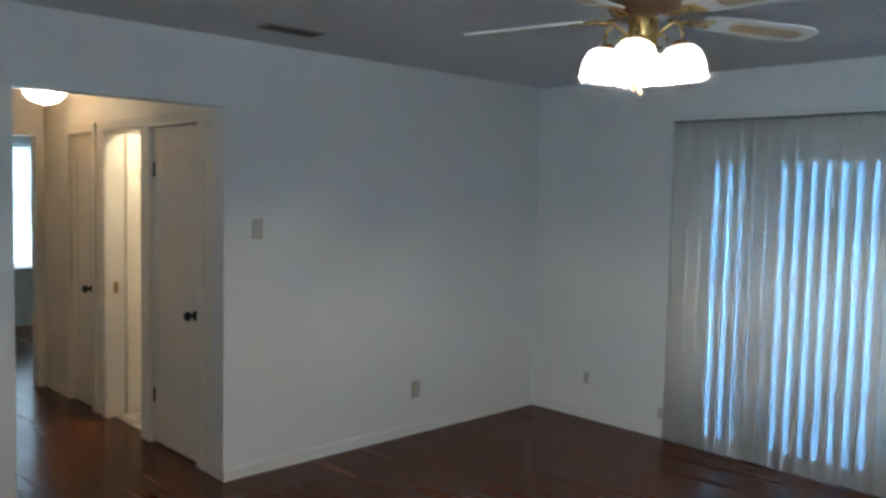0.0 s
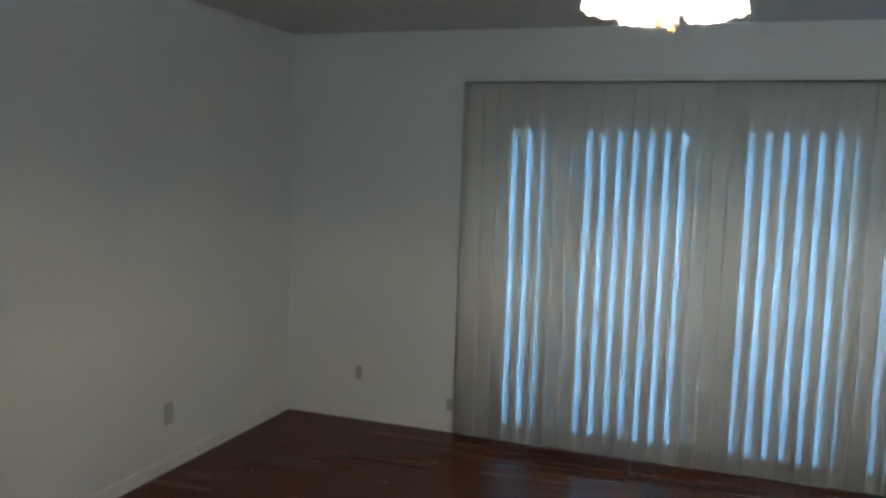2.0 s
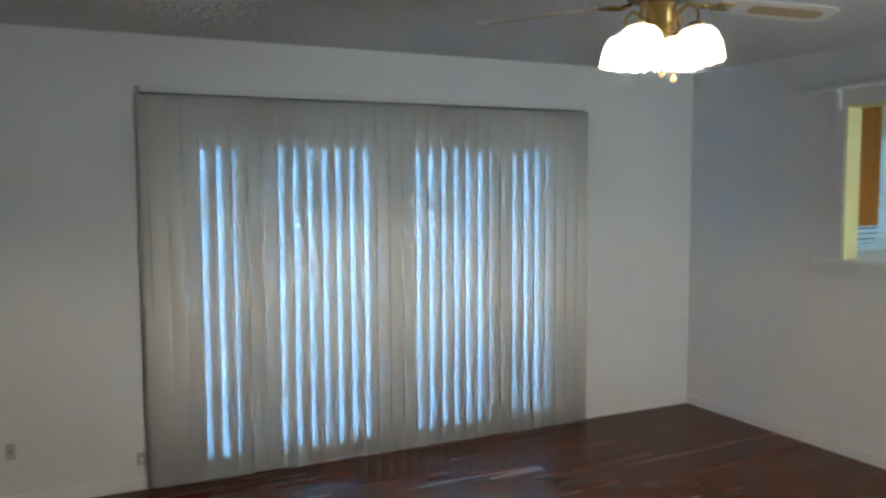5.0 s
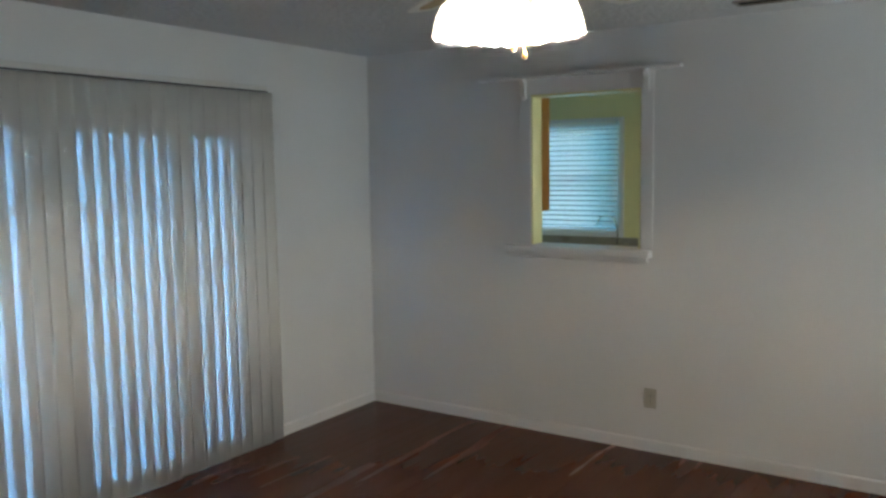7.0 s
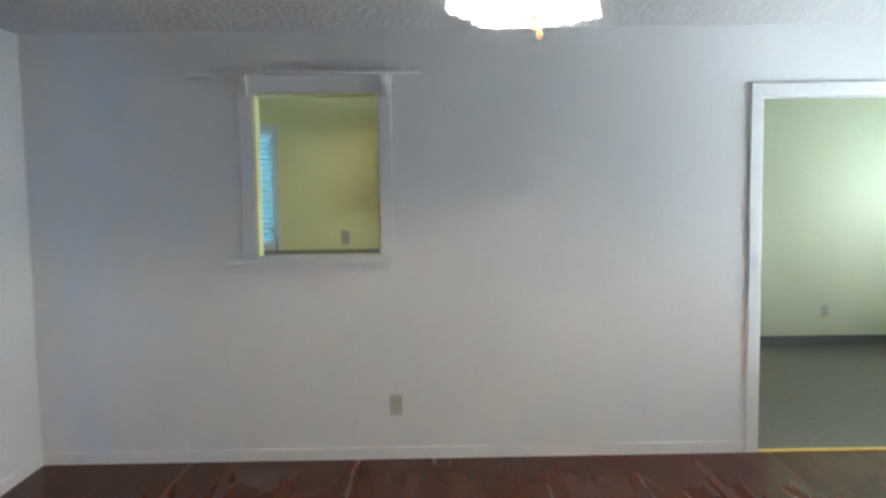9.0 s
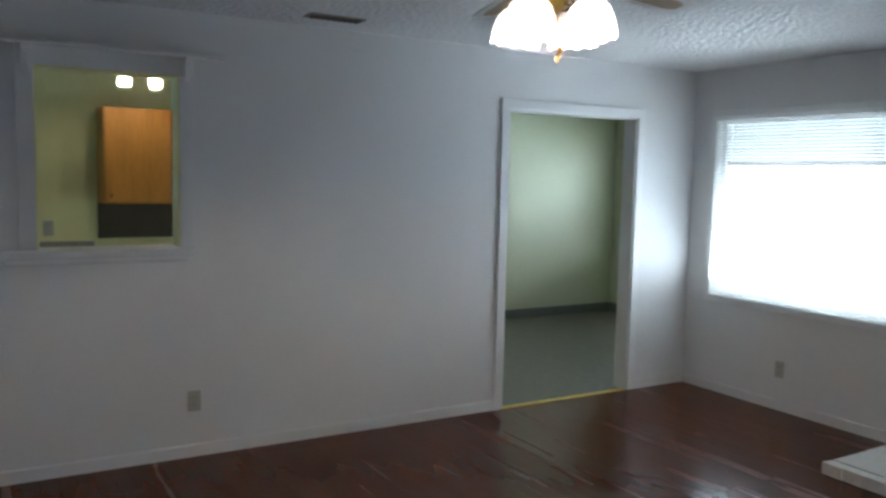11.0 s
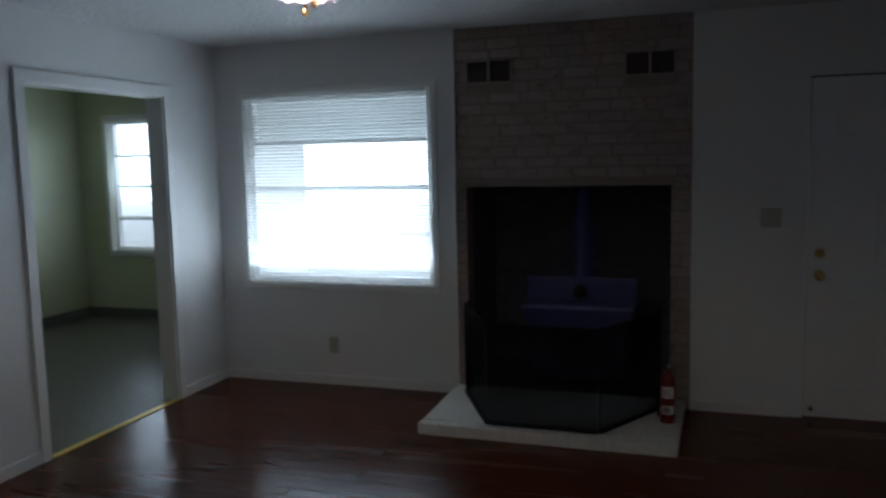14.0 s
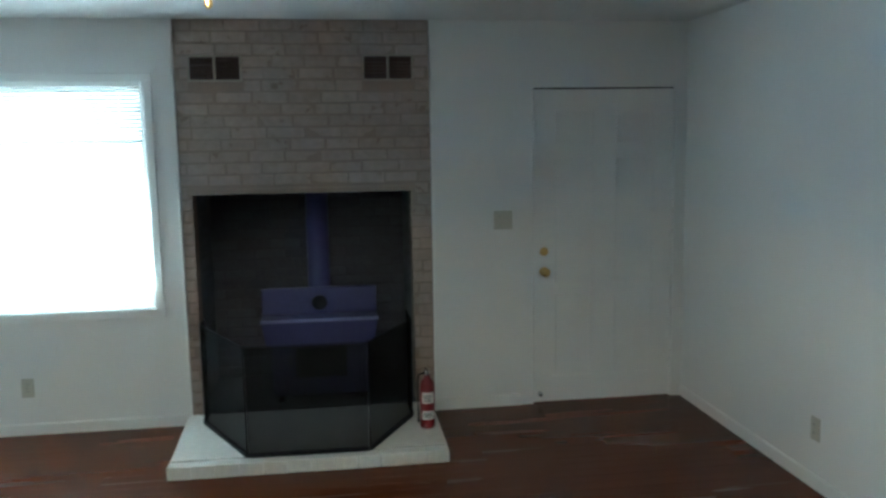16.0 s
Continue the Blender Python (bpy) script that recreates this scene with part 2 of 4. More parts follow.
def tube(points, r, n=8, bm=None):
    """A round bar along points."""
    bm = bm or bmesh.new()
    rings = []
    pts = [Vector(p) for p in points]
    for i, p in enumerate(pts):
        d = (pts[min(i + 1, len(pts) - 1)] - pts[max(i - 1, 0)]).normalized()
        q = d.to_track_quat("Z", "Y")
        rings.append([bm.verts.new(p + q @ Vector((r * math.cos(2 * math.pi * k / n), r * math.sin(2 * math.pi * k / n), 0))) for k in range(n)])
    for a, b in zip(rings, rings[1:]):
        for k in range(n):
            bm.faces.new((a[k], a[(k + 1) % n], b[(k + 1) % n], b[k])).smooth = True
    bm.faces.new(rings[0][::-1])
    bm.faces.new(rings[-1])
    return bm


def mesh_of(name, bm, material):
    bmesh.ops.recalc_face_normals(bm, faces=bm.faces[:])
    me = bpy.data.meshes.new(name)
    bm.to_mesh(me)
    bm.free()
    me.materials.append(material)
    return me


def part(name, bm, material, parent=None, label="", at=None):
    ob = new(name, mesh_of(name, bm, material))
    ob.parent = parent
    if at is not None:
        ob.matrix_basis = at
    return tagged(ob, label)


def piece(name, me, parent, m):
    ob = new(name, me)
    ob.parent, ob.matrix_basis = parent, m
    return ob


def thing(name, label, category, m=None, group="", kind=""):
    ob = new(name)
    ob.empty_display_size = 0.1
    if m is not None:
        ob.matrix_basis = m
    return tagged(ob, label, category, group, kind)


def structure(name, bm, material, label, category):
    return tagged(part(name, bm, material), label, category, kind="structure")


def wall(name, along, c0, c1, a0, a1, openings, material, label, z0=0.0, z1=H):
    """A wall slab from a0 to a1 along an axis, c0 to c1 across it, with openings (a0, a1, z0, z1) through it."""
    bm = bmesh.new()
    cuts = sorted({a0, a1, *[o[0] for o in openings], *[o[1] for o in openings]})
    for p, q in zip(cuts, cuts[1:]):
        here = sorted([(o[2], o[3]) for o in openings if o[0] < (p + q) / 2 < o[1]])
        low = z0
        for s, e in [*here, (z1, z1)]:
            if s - low > 1e-4:
                (box(bm, p, q, c0, c1, low, s) if along == "x" else box(bm, c0, c1, p, q, low, s))
            low = e
    bmesh.ops.remove_doubles(bm, verts=bm.verts[:], dist=1e-5)
    return structure(name, bm, material, label, "wall")


def slab(name, x0, x1, y0, y1, z0, z1, material, label, category):
    bm = bmesh.new()
    box(bm, x0, x1, y0, y1, z0, z1)
    return structure(name, bm, material, label, category)


# ---- structure: living room ----
L, D = 5.0, 5.9
wall("wall_west", "y", -0.12, 0.0, -0.15, 6.05, [(2.18, 3.235, 0, 2.07)], M["wall"], "off-white painted wall with a cased hall opening")
wall("wall_east", "y", L, L + 0.12, -0.15, D, [(0.605, 1.765, 0, 2.055), (3.92, 4.62, 1.175, 2.10)], M["wall"], "off-white painted wall with doorway and pass-through")
wall("wall_north", "x", D, D + 0.15, 0.0, 7.42, [(1.36, 3.82, 0, 2.0), (6.05, 7.25, 1.07, 2.04)], M["wall"], "off-white painted outer wall with a patio door")
wall("wall_south", "x", -0.15, 0.0, 0.0, L, [(3.345, 4.765, 0.738, 2.08), (0.07, 1.02, 0, 2.04), (1.66, 3.17, 0, H)], M["wall"], "off-white painted wall with window, fireplace and front door")
slab("ceiling", 0.0, L, 0.0, D, H, H + 0.1, M["ceiling"], "grey-white ceiling with a rough sprayed texture", "ceiling")


def baseboard(x0, y0, x1, y1, nx, ny, height=0.07, material="wall"):
    """A skirting board from one point to another, with its face towards (nx, ny)."""
    bm = bmesh.new()
    n = Vector((nx, ny, 0))
    a, b = Vector((x0, y0, 0)), Vector((x1, y1, 0))
    prof = [(0, 0), (0.010, 0), (0.010, height - 0.006), (0.006, height), (0, height)]
    ends = [[bm.verts.new(p + n * d + Vector((0, 0, z))) for d, z in prof] for p in (a, b)]
    for i in range(len(prof)):
        j = (i + 1) % len(prof)
        bm.faces.new((ends[0][i], ends[0][j], ends[1][j], ends[1][i]))
    bm.faces.new(ends[0])
    bm.faces.new(ends[1][::-1])
    structure("baseboard", bm, M[material], "low painted baseboard along the wall", "baseboard")


for run in ((0, 3.235, 0, D, 1, 0), (0, 0, 0, 2.18, 1, 0), (0, D, 1.30, D, 0, -1), (3.88, D, L, D, 0, -1), (L, 1.833, L, D, -1, 0), (L, 0, L, 0.537, -1, 0), (3.17, 0, L, 0, 0, 1), (1.10, 0, 1.66, 0, 0, 1)):
    baseboard(*run)


def casing(name, axis, face, out, a0, a1, z1, w, label, z0=0.0, material="trim", t=0.016):
    """Trim round an opening: two legs and a head, proud of the wall's face by t in the direction out."""
    th = thing(name, label, "door casing", kind="structure")
    for nm, (p, q, s, e) in (("leg", (a0 - w, a0, z0, z1)), ("leg", (a1, a1 + w, z0, z1)), ("head", (a0 - w, a1 + w, z1, z1 + w))):
        f0, f1 = sorted((face + out * 0.001, face + out * t))
        bm = bbox(f0, f1, p, q, s, e, 0.004) if axis == "y" else bbox(p, q, f0, f1, s, e, 0.004)
        part(nm, bm, M[material], th)
    return th


casing("trim_doorway", "y", L, -1, 0.605, 1.765, 2.055, 0.066, "white painted casing round the kitchen doorway")
bm = bmesh.new()
for y0, y1, z0, z1 in ((0.605, 0.617, 0, 2.055), (1.753, 1.765, 0, 2.055), (0.617, 1.753, 2.043, 2.055)):
    box(bm, L - 0.002, L + 0.122, y0, y1, z0, z1)
structure("trim_jamb", bm, M["trim"], "white painted door jamb lining", "door jamb")
structure("threshold", bbox(L - 0.012, L + 0.03, 0.617, 1.753, 0.0005, 0.008, 0.003), M["strip"], "yellow brass threshold strip between wood and vinyl", "threshold")

# pass-through: yellow lining, white casing, sill and crown shelf on brackets
pt = thing("pass_through_trim", "white framed pass-through with sill and crown shelf on scrolled brackets", "pass-through", kind="structure")
bm = bmesh.new()
for y0, y1, z0, z1 in ((3.92, 3.932, 1.185, 2.10), (4.608, 4.62, 1.185, 2.10), (3.932, 4.608, 2.088, 2.10)):
    box(bm, L - 0.001, L + 0.121, y0, y1, z0, z1)
part("lining", bm, M["yellow"], pt, "yellow painted lining")
for y0, y1 in ((3.845, 3.92), (4.62, 4.70)):
    part("casing_leg", bbox(L - 0.007, L - 0.001, y0, y1, 1.19, 2.10, 0.003), M["wall"], pt)
part("header_board", bbox(L - 0.010, L - 0.001, 3.845, 4.70, 2.101, 2.195, 0.003), M["trim"], pt)
part("crown_shelf", bbox(L - 0.060, L - 0.001, 3.68, 4.965, 2.197, 2.213, 0.004), M["trim"], pt)
part("sill", bbox(L - 0.055, L + 0.20, 3.85, 4.79, 1.138, 1.180, 0.008, 3), M["trim"], pt)
part("apron", bbox(L - 0.022, L - 0.001, 3.87, 4.77, 1.108, 1.137, 0.006), M["trim"], pt)
for y in (3.882, 4.66):
    bm = bmesh.new()
    prof = [(0, 2.195), (-0.045, 2.195), (-0.043, 2.182), (-0.030, 2.170), (-0.022, 2.15), (-0.020, 2.12), (-0.012, 2.09), (0, 2.07)]
    sides = [[bm.verts.new((L - 0.0105 + d, y + s, z)) for d, z in prof] for s in (-0.014, 0.014)]
    for i in range(len(prof)):
        j = (i + 1) % len(prof)
        bm.faces.new((sides[0][i], sides[0][j], sides[1][j], sides[1][i]))
    bm.faces.new(sides[0])
    bm.faces.new(sides[1][::-1])
    part("bracket", bm, M["trim"], pt)

# ---- structure: hall, bathroom, bedroom ----
wall("wall_hall_north", "x", 3.25, 3.37, -2.88, -0.12, [(-0.94, -0.31, 0, 2.0), (-1.64, -1.06, 0, 2.0), (-2.33, -1.88, 0, 2.0)], M["hall"], "cream painted hall wall with three doors")
wall("wall_hall_south", "x", 1.98, 2.10, -3.0, -0.12, [], M["hall"], "cream painted hall wall")
wall("wall_hall_end", "y", -3.0, -2.88, 1.2, 5.0, [(2.36, 3.185, 0, 2.0)], M["hall"], "cream painted wall at the hall's end with a doorway")
slab("ceiling_hall", -3.0, -0.12, 1.98, 5.0, H, H + 0.1, M["ceiling"], "textured hall ceiling", "ceiling")
wall("wall_bath_north", "x", 4.88, 5.0, -2.88, -0.12, [], M["hall"], "cream bathroom wall")
wall("wall_bath_east", "y", -1.02, -0.98, 3.37, 4.88, [], M["hall"], "cream bathroom side wall")
slab("floor_bath", -2.88, -0.12, 3.31, 4.88, -0.1, 0.001, M["tile"], "pale tiled bathroom floor", "floor")
wall("wall_bed_west", "y", -6.12, -6.0, 1.2, 5.0, [(3.38, 4.25, 0.66, 2.07)], M["hall"], "pale bedroom wall with a window")
wall("wall_bed_south", "x", 1.08, 1.2, -6.12, -2.88, [], M["hall"], "pale bedroom wall")
wall("wall_bed_north", "x", 5.0, 5.12, -6.12, -2.88, [], M["hall"], "pale bedroom wall")
slab("ceiling_bed", -6.12, -3.0, 1.2, 5.0, H, H + 0.1, M["ceiling"], "bedroom ceiling", "ceiling")
for a0, a1 in ((-0.94, -0.31), (-1.64, -1.06), (-2.33, -1.88)):
    casing("trim_hall_door", "x", 3.25, -1, a0, a1, 2.0, 0.06, "cream painted casing round a hall door", material="hall")
casing("trim_bed_door", "y", -2.88, 1, 2.36, 3.185, 2.0, 0.06, "cream painted casing round the bedroom doorway", material="hall")
baseboard(-0.94 + 0.69, 3.25, 0, 3.25, 0, -1, material="hall")
baseboard(-2.88, 3.25, -2.40, 3.25, 0, -1, material="hall")

# ---- structure: kitchen and dining room ----
KX, DX, DY, WX = 7.30, 7.90, -1.85, 5.36
wall("wall_kitchen_east", "y", KX, KX + 0.12, 2.2, D, [(4.96, 5.85, 1.07, 2.04)], M["yellow"], "yellow painted kitchen wall with a window")
wall("wall_kitchen_jog", "x", 2.08, 2.2, KX, DX + 0.12, [], M["olive"], "pale olive painted return wall")
wall("wall_dining_east", "y", DX, DX + 0.12, DY, 2.08, [], M["olive"], "pale olive painted dining room wall")
wall("wall_dining_south", "x", DY - 0.15, DY, WX, DX + 0.12, [(6.33, 7.55, 0.70, 2.07)], M["olive"], "pale olive painted dining room wall with a window")
wall("wall_dining_west", "y", WX, WX + 0.12, DY, -0.15, [], M["olive"], "pale olive painted dining room wall")
wall("wall_dining_return", "x", -0.15, 0.0, L + 0.121, WX + 0.12, [], M["olive"], "pale olive painted dining room wall beside the porch")
bm = bmesh.new()
box(bm, L + 0.121, L + 0.127, 1.84, 3.80, 0, H)
box(bm, L + 0.121, L + 0.127, 3.80, 4.72, 0, 1.15)
box(bm, L + 0.121, L + 0.127, 3.80, 4.72, 2.11, H)
box(bm, L + 0.121, L + 0.127, 4.72, D - 0.001, 0, H)
structure("wall_kitchen_west", bm, M["yellow"], "yellow painted kitchen side of the dividing wall", "wall")
slab("wall_kitchen_north", L + 0.13, 6.0, D - 0.006, D - 0.001, 0, H, M["yellow"], "yellow painted kitchen wall", "wall")
slab("ceiling_kitchen", L, DX + 0.12, -0.15, D, H, H + 0.1, M["ceiling"], "textured kitchen ceiling", "ceiling")
slab("ceiling_dining", WX, DX + 0.12, DY - 0.15, -0.1502, H, H + 0.1, M["ceiling"], "textured dining room ceiling", "ceiling")
slab("floor_kitchen", L + 0.02, DX, -0.15, D, -0.1, 0.0, M["vinyl"], "grey mottled vinyl floor", "floor")
slab("floor_dining", WX, DX, DY, -0.1502, -0.1, 0.0, M["vinyl"], "grey mottled vinyl floor", "floor")
baseboard(DX, DY, DX, 2.08, -1, 0, 0.10, "greybase")
baseboard(WX + 0.12, DY, DX, DY, 0, 1, 0.10, "greybase")

# ---- outside ----
bm = bmesh.new()
box(bm, -400, 400, -400, 400, -0.5, -0.25)
structure("ground", bm, M["grass"], "wide grassy ground around the house", "ground")
slab("porch_floor", -0.2, WX - 0.03, -2.6, -0.16, -0.4, -0.08, M["concrete"], "pale concrete porch slab", "porch")
# added pale reflector out to the horizon, for a white window
slab("driveway", -60, 90, -390, -2.62, -0.4, -0.22, M["concrete"], "pale paving added before the house to whiten the window view", "driveway")
slab("patio", 0.5, 6, 6.1, 9.5, -0.4, -0.15, M["concrete"], "pale concrete patio behind the house", "patio")
# unseen roofs, with overhangs sized to keep direct sun off the windows
slab("roof", -6.8, 8.6, -0.16, 6.9, H + 0.11, H + 0.3, M["roof"], "unseen dark flat roof boards, eaves widened to block the sun", "roof")
slab("roof_dining", 5.15, 8.6, -3.2, -0.17, H + 0.11, H + 0.3, M["roof"], "unseen dark roof boards over the dining room, eave set to block the sun", "roof")
slab("porch_roof", -0.2, WX - 0.03, -0.75, -0.17, H + 0.0, H + 0.12, M["roof"], "unseen porch roof boards set to shade the window", "roof")
# added beam, its height set from the camera's view through window_1
slab("porch_beam", -0.2, WX - 0.03, -0.75, -0.66, 1.77, H - 0.001, M["siding"], "painted porch beam set to darken the window's upper view", "beam")

# added glowing sheet that whitens the view through window_1
yard = slab("backdrop", -40, 60, -30.2, -30, -0.3, 14, M["yard_glow"], "added glowing backdrop for the bright yard far before the house", "backdrop")
# added sheet that keeps bright sky out of the kitchen windows
slab("backdrop", 24, 24.2, -8, 40, -0.3, 12, M["woods"], "plain sheet for far woods, shade painted in, hiding the bright sky", "backdrop")
# added white slab over the outer wall that window_1 looks onto
slab("siding_dining", WX - 0.018, WX - 0.001, DY - 0.16, -0.16, -0.25, H, M["siding"], "pale slab added outside the dining room to whiten the window view", "siding")

# ---- windows and doors ----
def window(name, axis, face, out, a0, a1, z0, z1, bars, label, cols=1, trim=0.05, sill=True):
    """A framed window in the opening a0..a1, z0..z1. face: the room's side of the wall; out: +1 or -1, towards outdoors."""
    th = thing(name, label, "window", kind="structure")

    def b(d0, d1, p, q, s, e, w=0.004):
        f0, f1 = sorted((face + out * d0, face + out * d1))
        return bbox(p, q, f0, f1, s, e, w) if axis == "x" else bbox(f0, f1, p, q, s, e, w)

    fr = 0.045
    for p, q, s, e in ((a0, a0 + fr, z0, z1), (a1 - fr, a1, z0, z1), (a0 + fr, a1 - fr, z0, z0 + fr), (a0 + fr, a1 - fr, z1 - fr, z1)):
        part("window_frame", b(0.05, 0.12, p, q, s, e), M["trim"], th)
    rows = [z0 + fr, *bars, z1 - fr]
    for z in bars:
        part("sash_bar", b(0.065, 0.105, a0 + fr, a1 - fr, z - 0.016, z + 0.016), M["trim"], th)
    wide = (a1 - a0 - 2 * fr) / cols
    for k in range(1, cols):
        x = a0 + fr + wide * k
        part("mullion", b(0.066, 0.104, x - 0.015, x + 0.015, z0 + fr, z1 - fr), M["trim"], th)
    for s, e in zip(rows, rows[1:]):
        for k in range(cols):
            ob = part("pane", b(0.083, 0.087, a0 + fr + wide * k, a0 + fr + wide * (k + 1), s, e, 0.0005), M["glass"], th, "clear glass pane")
            ob.visible_shadow = False
    if trim:
        for p, q, s, e in ((a0 - trim, a0, z0, z1), (a1, a1 + trim, z0, z1), (a0 - trim, a1 + trim, z1, z1 + trim), (a0 - trim, a1 + trim, z0 - trim, z0)):
            part("trim_board", b(-0.014, -0.001, p, q, s, e), M["trim"], th)
    if sill:
        part("window_sill", b(-0.035, 0.05, a0 - trim - 0.01, a1 + trim + 0.01, z0 - 0.022, z0), M["trim"], th)
    return th


window("window_1", "x", 0.0, -1, 3.345, 4.765, 0.738, 2.08, (1.08, 1.405, 1.735), "white framed window with three horizontal bars", sill=False)
window("window_2", "y", KX, 1, 4.96, 5.85, 1.07, 2.04, (1.55,), "white sash window over the kitchen sink", sill=False, trim=0.04)
window("window_3", "x", D, 1, 6.05, 7.25, 1.07, 2.04, (1.55,), "white sash window in the kitchen corner", sill=False, trim=0.04)
window("window_4", "x", DY, -1, 6.33, 7.55, 0.70, 2.07, (1.05, 1.38, 1.70), "white framed dining room window with horizontal bars", sill=False)
window("window_5", "y", -6.0, -1, 3.38, 4.25, 0.66, 2.07, (1.36,), "white sash window in the far bedroom")

# patio door: narrow side light, two doors, narrow side light, all behind the blind
pd = thing("door_patio", "white glazed patio doors with side lights behind the vertical blind", "patio door", kind="structure")
lights = ((1.435, 1.66), (1.85, 2.47), (2.71, 3.28), (3.44, 3.71))
edges = [1.36, *[v for pair in lights for v in pair], 3.82]
for p, q in zip(edges[::2], edges[1::2]):
    part("stile", bbox(p, q, D + 0.008, D + 0.05, 0.0, 2.0, 0.004), M["trim"], pd)
for p, q in lights:
    part("rail", bbox(p, q, D + 0.010, D + 0.048, 0.0, 0.12, 0.004), M["trim"], pd)
    part("rail", bbox(p, q, D + 0.010, D + 0.048, 1.85, 2.0, 0.004), M["trim"], pd)
    for k in range(5):
        z0, z1 = 0.12 + k * 0.346, 0.12 + (k + 1) * 0.346
        part("pane", bbox(p, q, D + 0.028, D + 0.032, z0, z1, 0.0005), M["glass"], pd, "clear glass pane").visible_shadow = False
        if k:
            part("muntin", bbox(p, q, D + 0.018, D + 0.042, z0 - 0.01, z0 + 0.01, 0.003), M["trim"], pd)


def panel_door(name, label, w, h, panels, m, material, knob_side=1, knob_mat="brass", knob_z=0.87, deadbolt=False, hinges=False, kind="structure"):
    """A door leaf in the x-z plane, its face towards +y, panels (x0, x1, z0, z1) sunk with a raised field."""
    th = thing(name, label, "door", m, kind=kind)
    bm = bmesh.new()
    t = 0.04
    xs = sorted({0, w, *[v for p in panels for v in p[:2]]})
    zs = sorted({0, h, *[v for p in panels for v in p[2:]]})
    for x0, x1 in zip(xs, xs[1:]):
        for z0, z1 in zip(zs, zs[1:]):
            cx, cz = (x0 + x1) / 2, (z0 + z1) / 2
            sunk = any(p[0] < cx < p[1] and p[2] < cz < p[3] for p in panels)
            box(bm, x0, x1, -t, -0.008 if sunk else 0.0, z0, z1)
    bmesh.ops.remove_doubles(bm, verts=bm.verts[:], dist=1e-5)
    part("leaf", bm, material, th)
    for x0, x1, z0, z1 in panels:
        part("panel", bbox(x0 + 0.022, x1 - 0.022, -0.012, -0.002, z0 + 0.022, z1 - 0.022, 0.006, 2), material, th)
    kx = w - 0.065 if knob_side > 0 else 0.065
    rot = pose(kx, 0, knob_z, -90)
    part("knob", solid_lathe([(0.030, 0.0), (0.030, 0.006), (0.012, 0.010), (0.011, 0.032), (0.026, 0.042), (0.029, 0.055), (0.020, 0.066)], 20, rot), M[knob_mat], th, "round metal door knob")
    if deadbolt:
        part("deadbolt", solid_lathe([(0.028, 0.0), (0.028, 0.008), (0.022, 0.014), (0.020, 0.018)], 20, pose(kx, 0, knob_z + 0.13, -90)), M[knob_mat], th, "brass deadbolt")
    if hinges:
        for z in (0.25, h - 0.30):
            part("hinge", bbox(-0.004 if knob_side > 0 else w - 0.02, 0.02 if knob_side > 0 else w + 0.004, -0.002, 0.004, z, z + 0.09, 0.002), M["iron"], th)
    return th


six = [(0.13, 0.40, 0.17, 0.73), (0.53, 0.80, 0.17, 0.73), (0.13, 0.40, 0.77, 1.61), (0.53, 0.80, 0.77, 1.61), (0.13, 0.40, 1.66, 1.90), (0.53, 0.80, 1.66, 1.90)]
front_door = panel_door("door_front", "closed white six-panel front door with brass knob", 0.922, 2.022, six, pose(0.08, -0.03, 0.003), M["trim"], 1, "brass", 0.865, True)
part("door_stop", solid_lathe([(0.014, 0.0), (0.012, 0.012), (0.016, 0.016), (0.013, 0.030)], 14, pose(0.885, 0, 0.055, -90)), M["chrome"], front_door, "small metal door stop")
structure("threshold_front", bbox(0.078, 1.012, -0.14, -0.004, -0.01, 0.002, 0.001), M["wood"], "dark wooden front door threshold", "threshold")
bm = bmesh.new()
for x0, x1, z0, z1 in ((0.07, 0.078, 0, 2.04), (1.012, 1.02, 0, 2.04), (0.078, 1.012, 2.034, 2.04)):
    box(bm, x0, x1, -0.14, -0.001, z0, z1)
for x0, x1, z0, z1 in ((0.078, 0.10, 0.003, 2.033), (0.99, 1.012, 0.003, 2.033), (0.10, 0.99, 2.01, 2.033)):
    box(bm, x0, x1, -0.139, -0.074, z0, z1)
# black strips painted in for the shaded gaps round the door leaf
structure("trim_gap_shade", bbox(1.0105, 1.0118, -0.060, -0.026, 0.004, 2.03, 0.0002), M["slot"], "dark strip that paints the shade in the front door's side gap", "door seal")
structure("trim_gap_shade", bbox(0.082, 1.009, -0.060, -0.026, 2.0265, 2.0335, 0.0002), M["slot"], "dark strip that paints the shade in the front door's top gap", "door seal")
structure("trim_front_door", bm, M["trim"], "white front door jamb", "door jamb")
one = lambda w: [(0.11, w - 0.11, 0.22, 1.88)]
# hall doors: their faces look south, so the leaves are turned by half a turn
panel_door("door_closet", "closed cream closet door with one tall panel and dark knob", 0.62, 1.98, one(0.62), pose(-0.315, 3.265, 0.012, 0, 0, 180), M["hall"], -1, "iron", 0.87, hinges=True)
panel_door("door_hall", "closed cream hall door with dark knob", 0.44, 1.98, [(0.09, 0.35, 0.22, 1.88)], pose(-1.885, 3.265, 0.012, 0, 0, 180), M["hall"], -1, "iron", 0.87)
panel_door("door_bath", "cream bathroom door standing open into the lit bathroom", 0.60, 1.98, one(0.60), pose(-1.864, 3.964, 0.012, 0, 0, -70), M["hall"], -1, "brass", 0.90)


# ---- blinds ----
# vertical blind over the patio door
vb = thing("vertical_blind", "closed beige vinyl vertical blind hanging over the patio door", "blind", pose(1.19, D - 0.034, 0))
part("head_rail", bbox(-0.012, 2.80, -0.024, 0.020, 2.130, 2.163, 0.004), M["rail"], vb, "slim beige metal head rail")
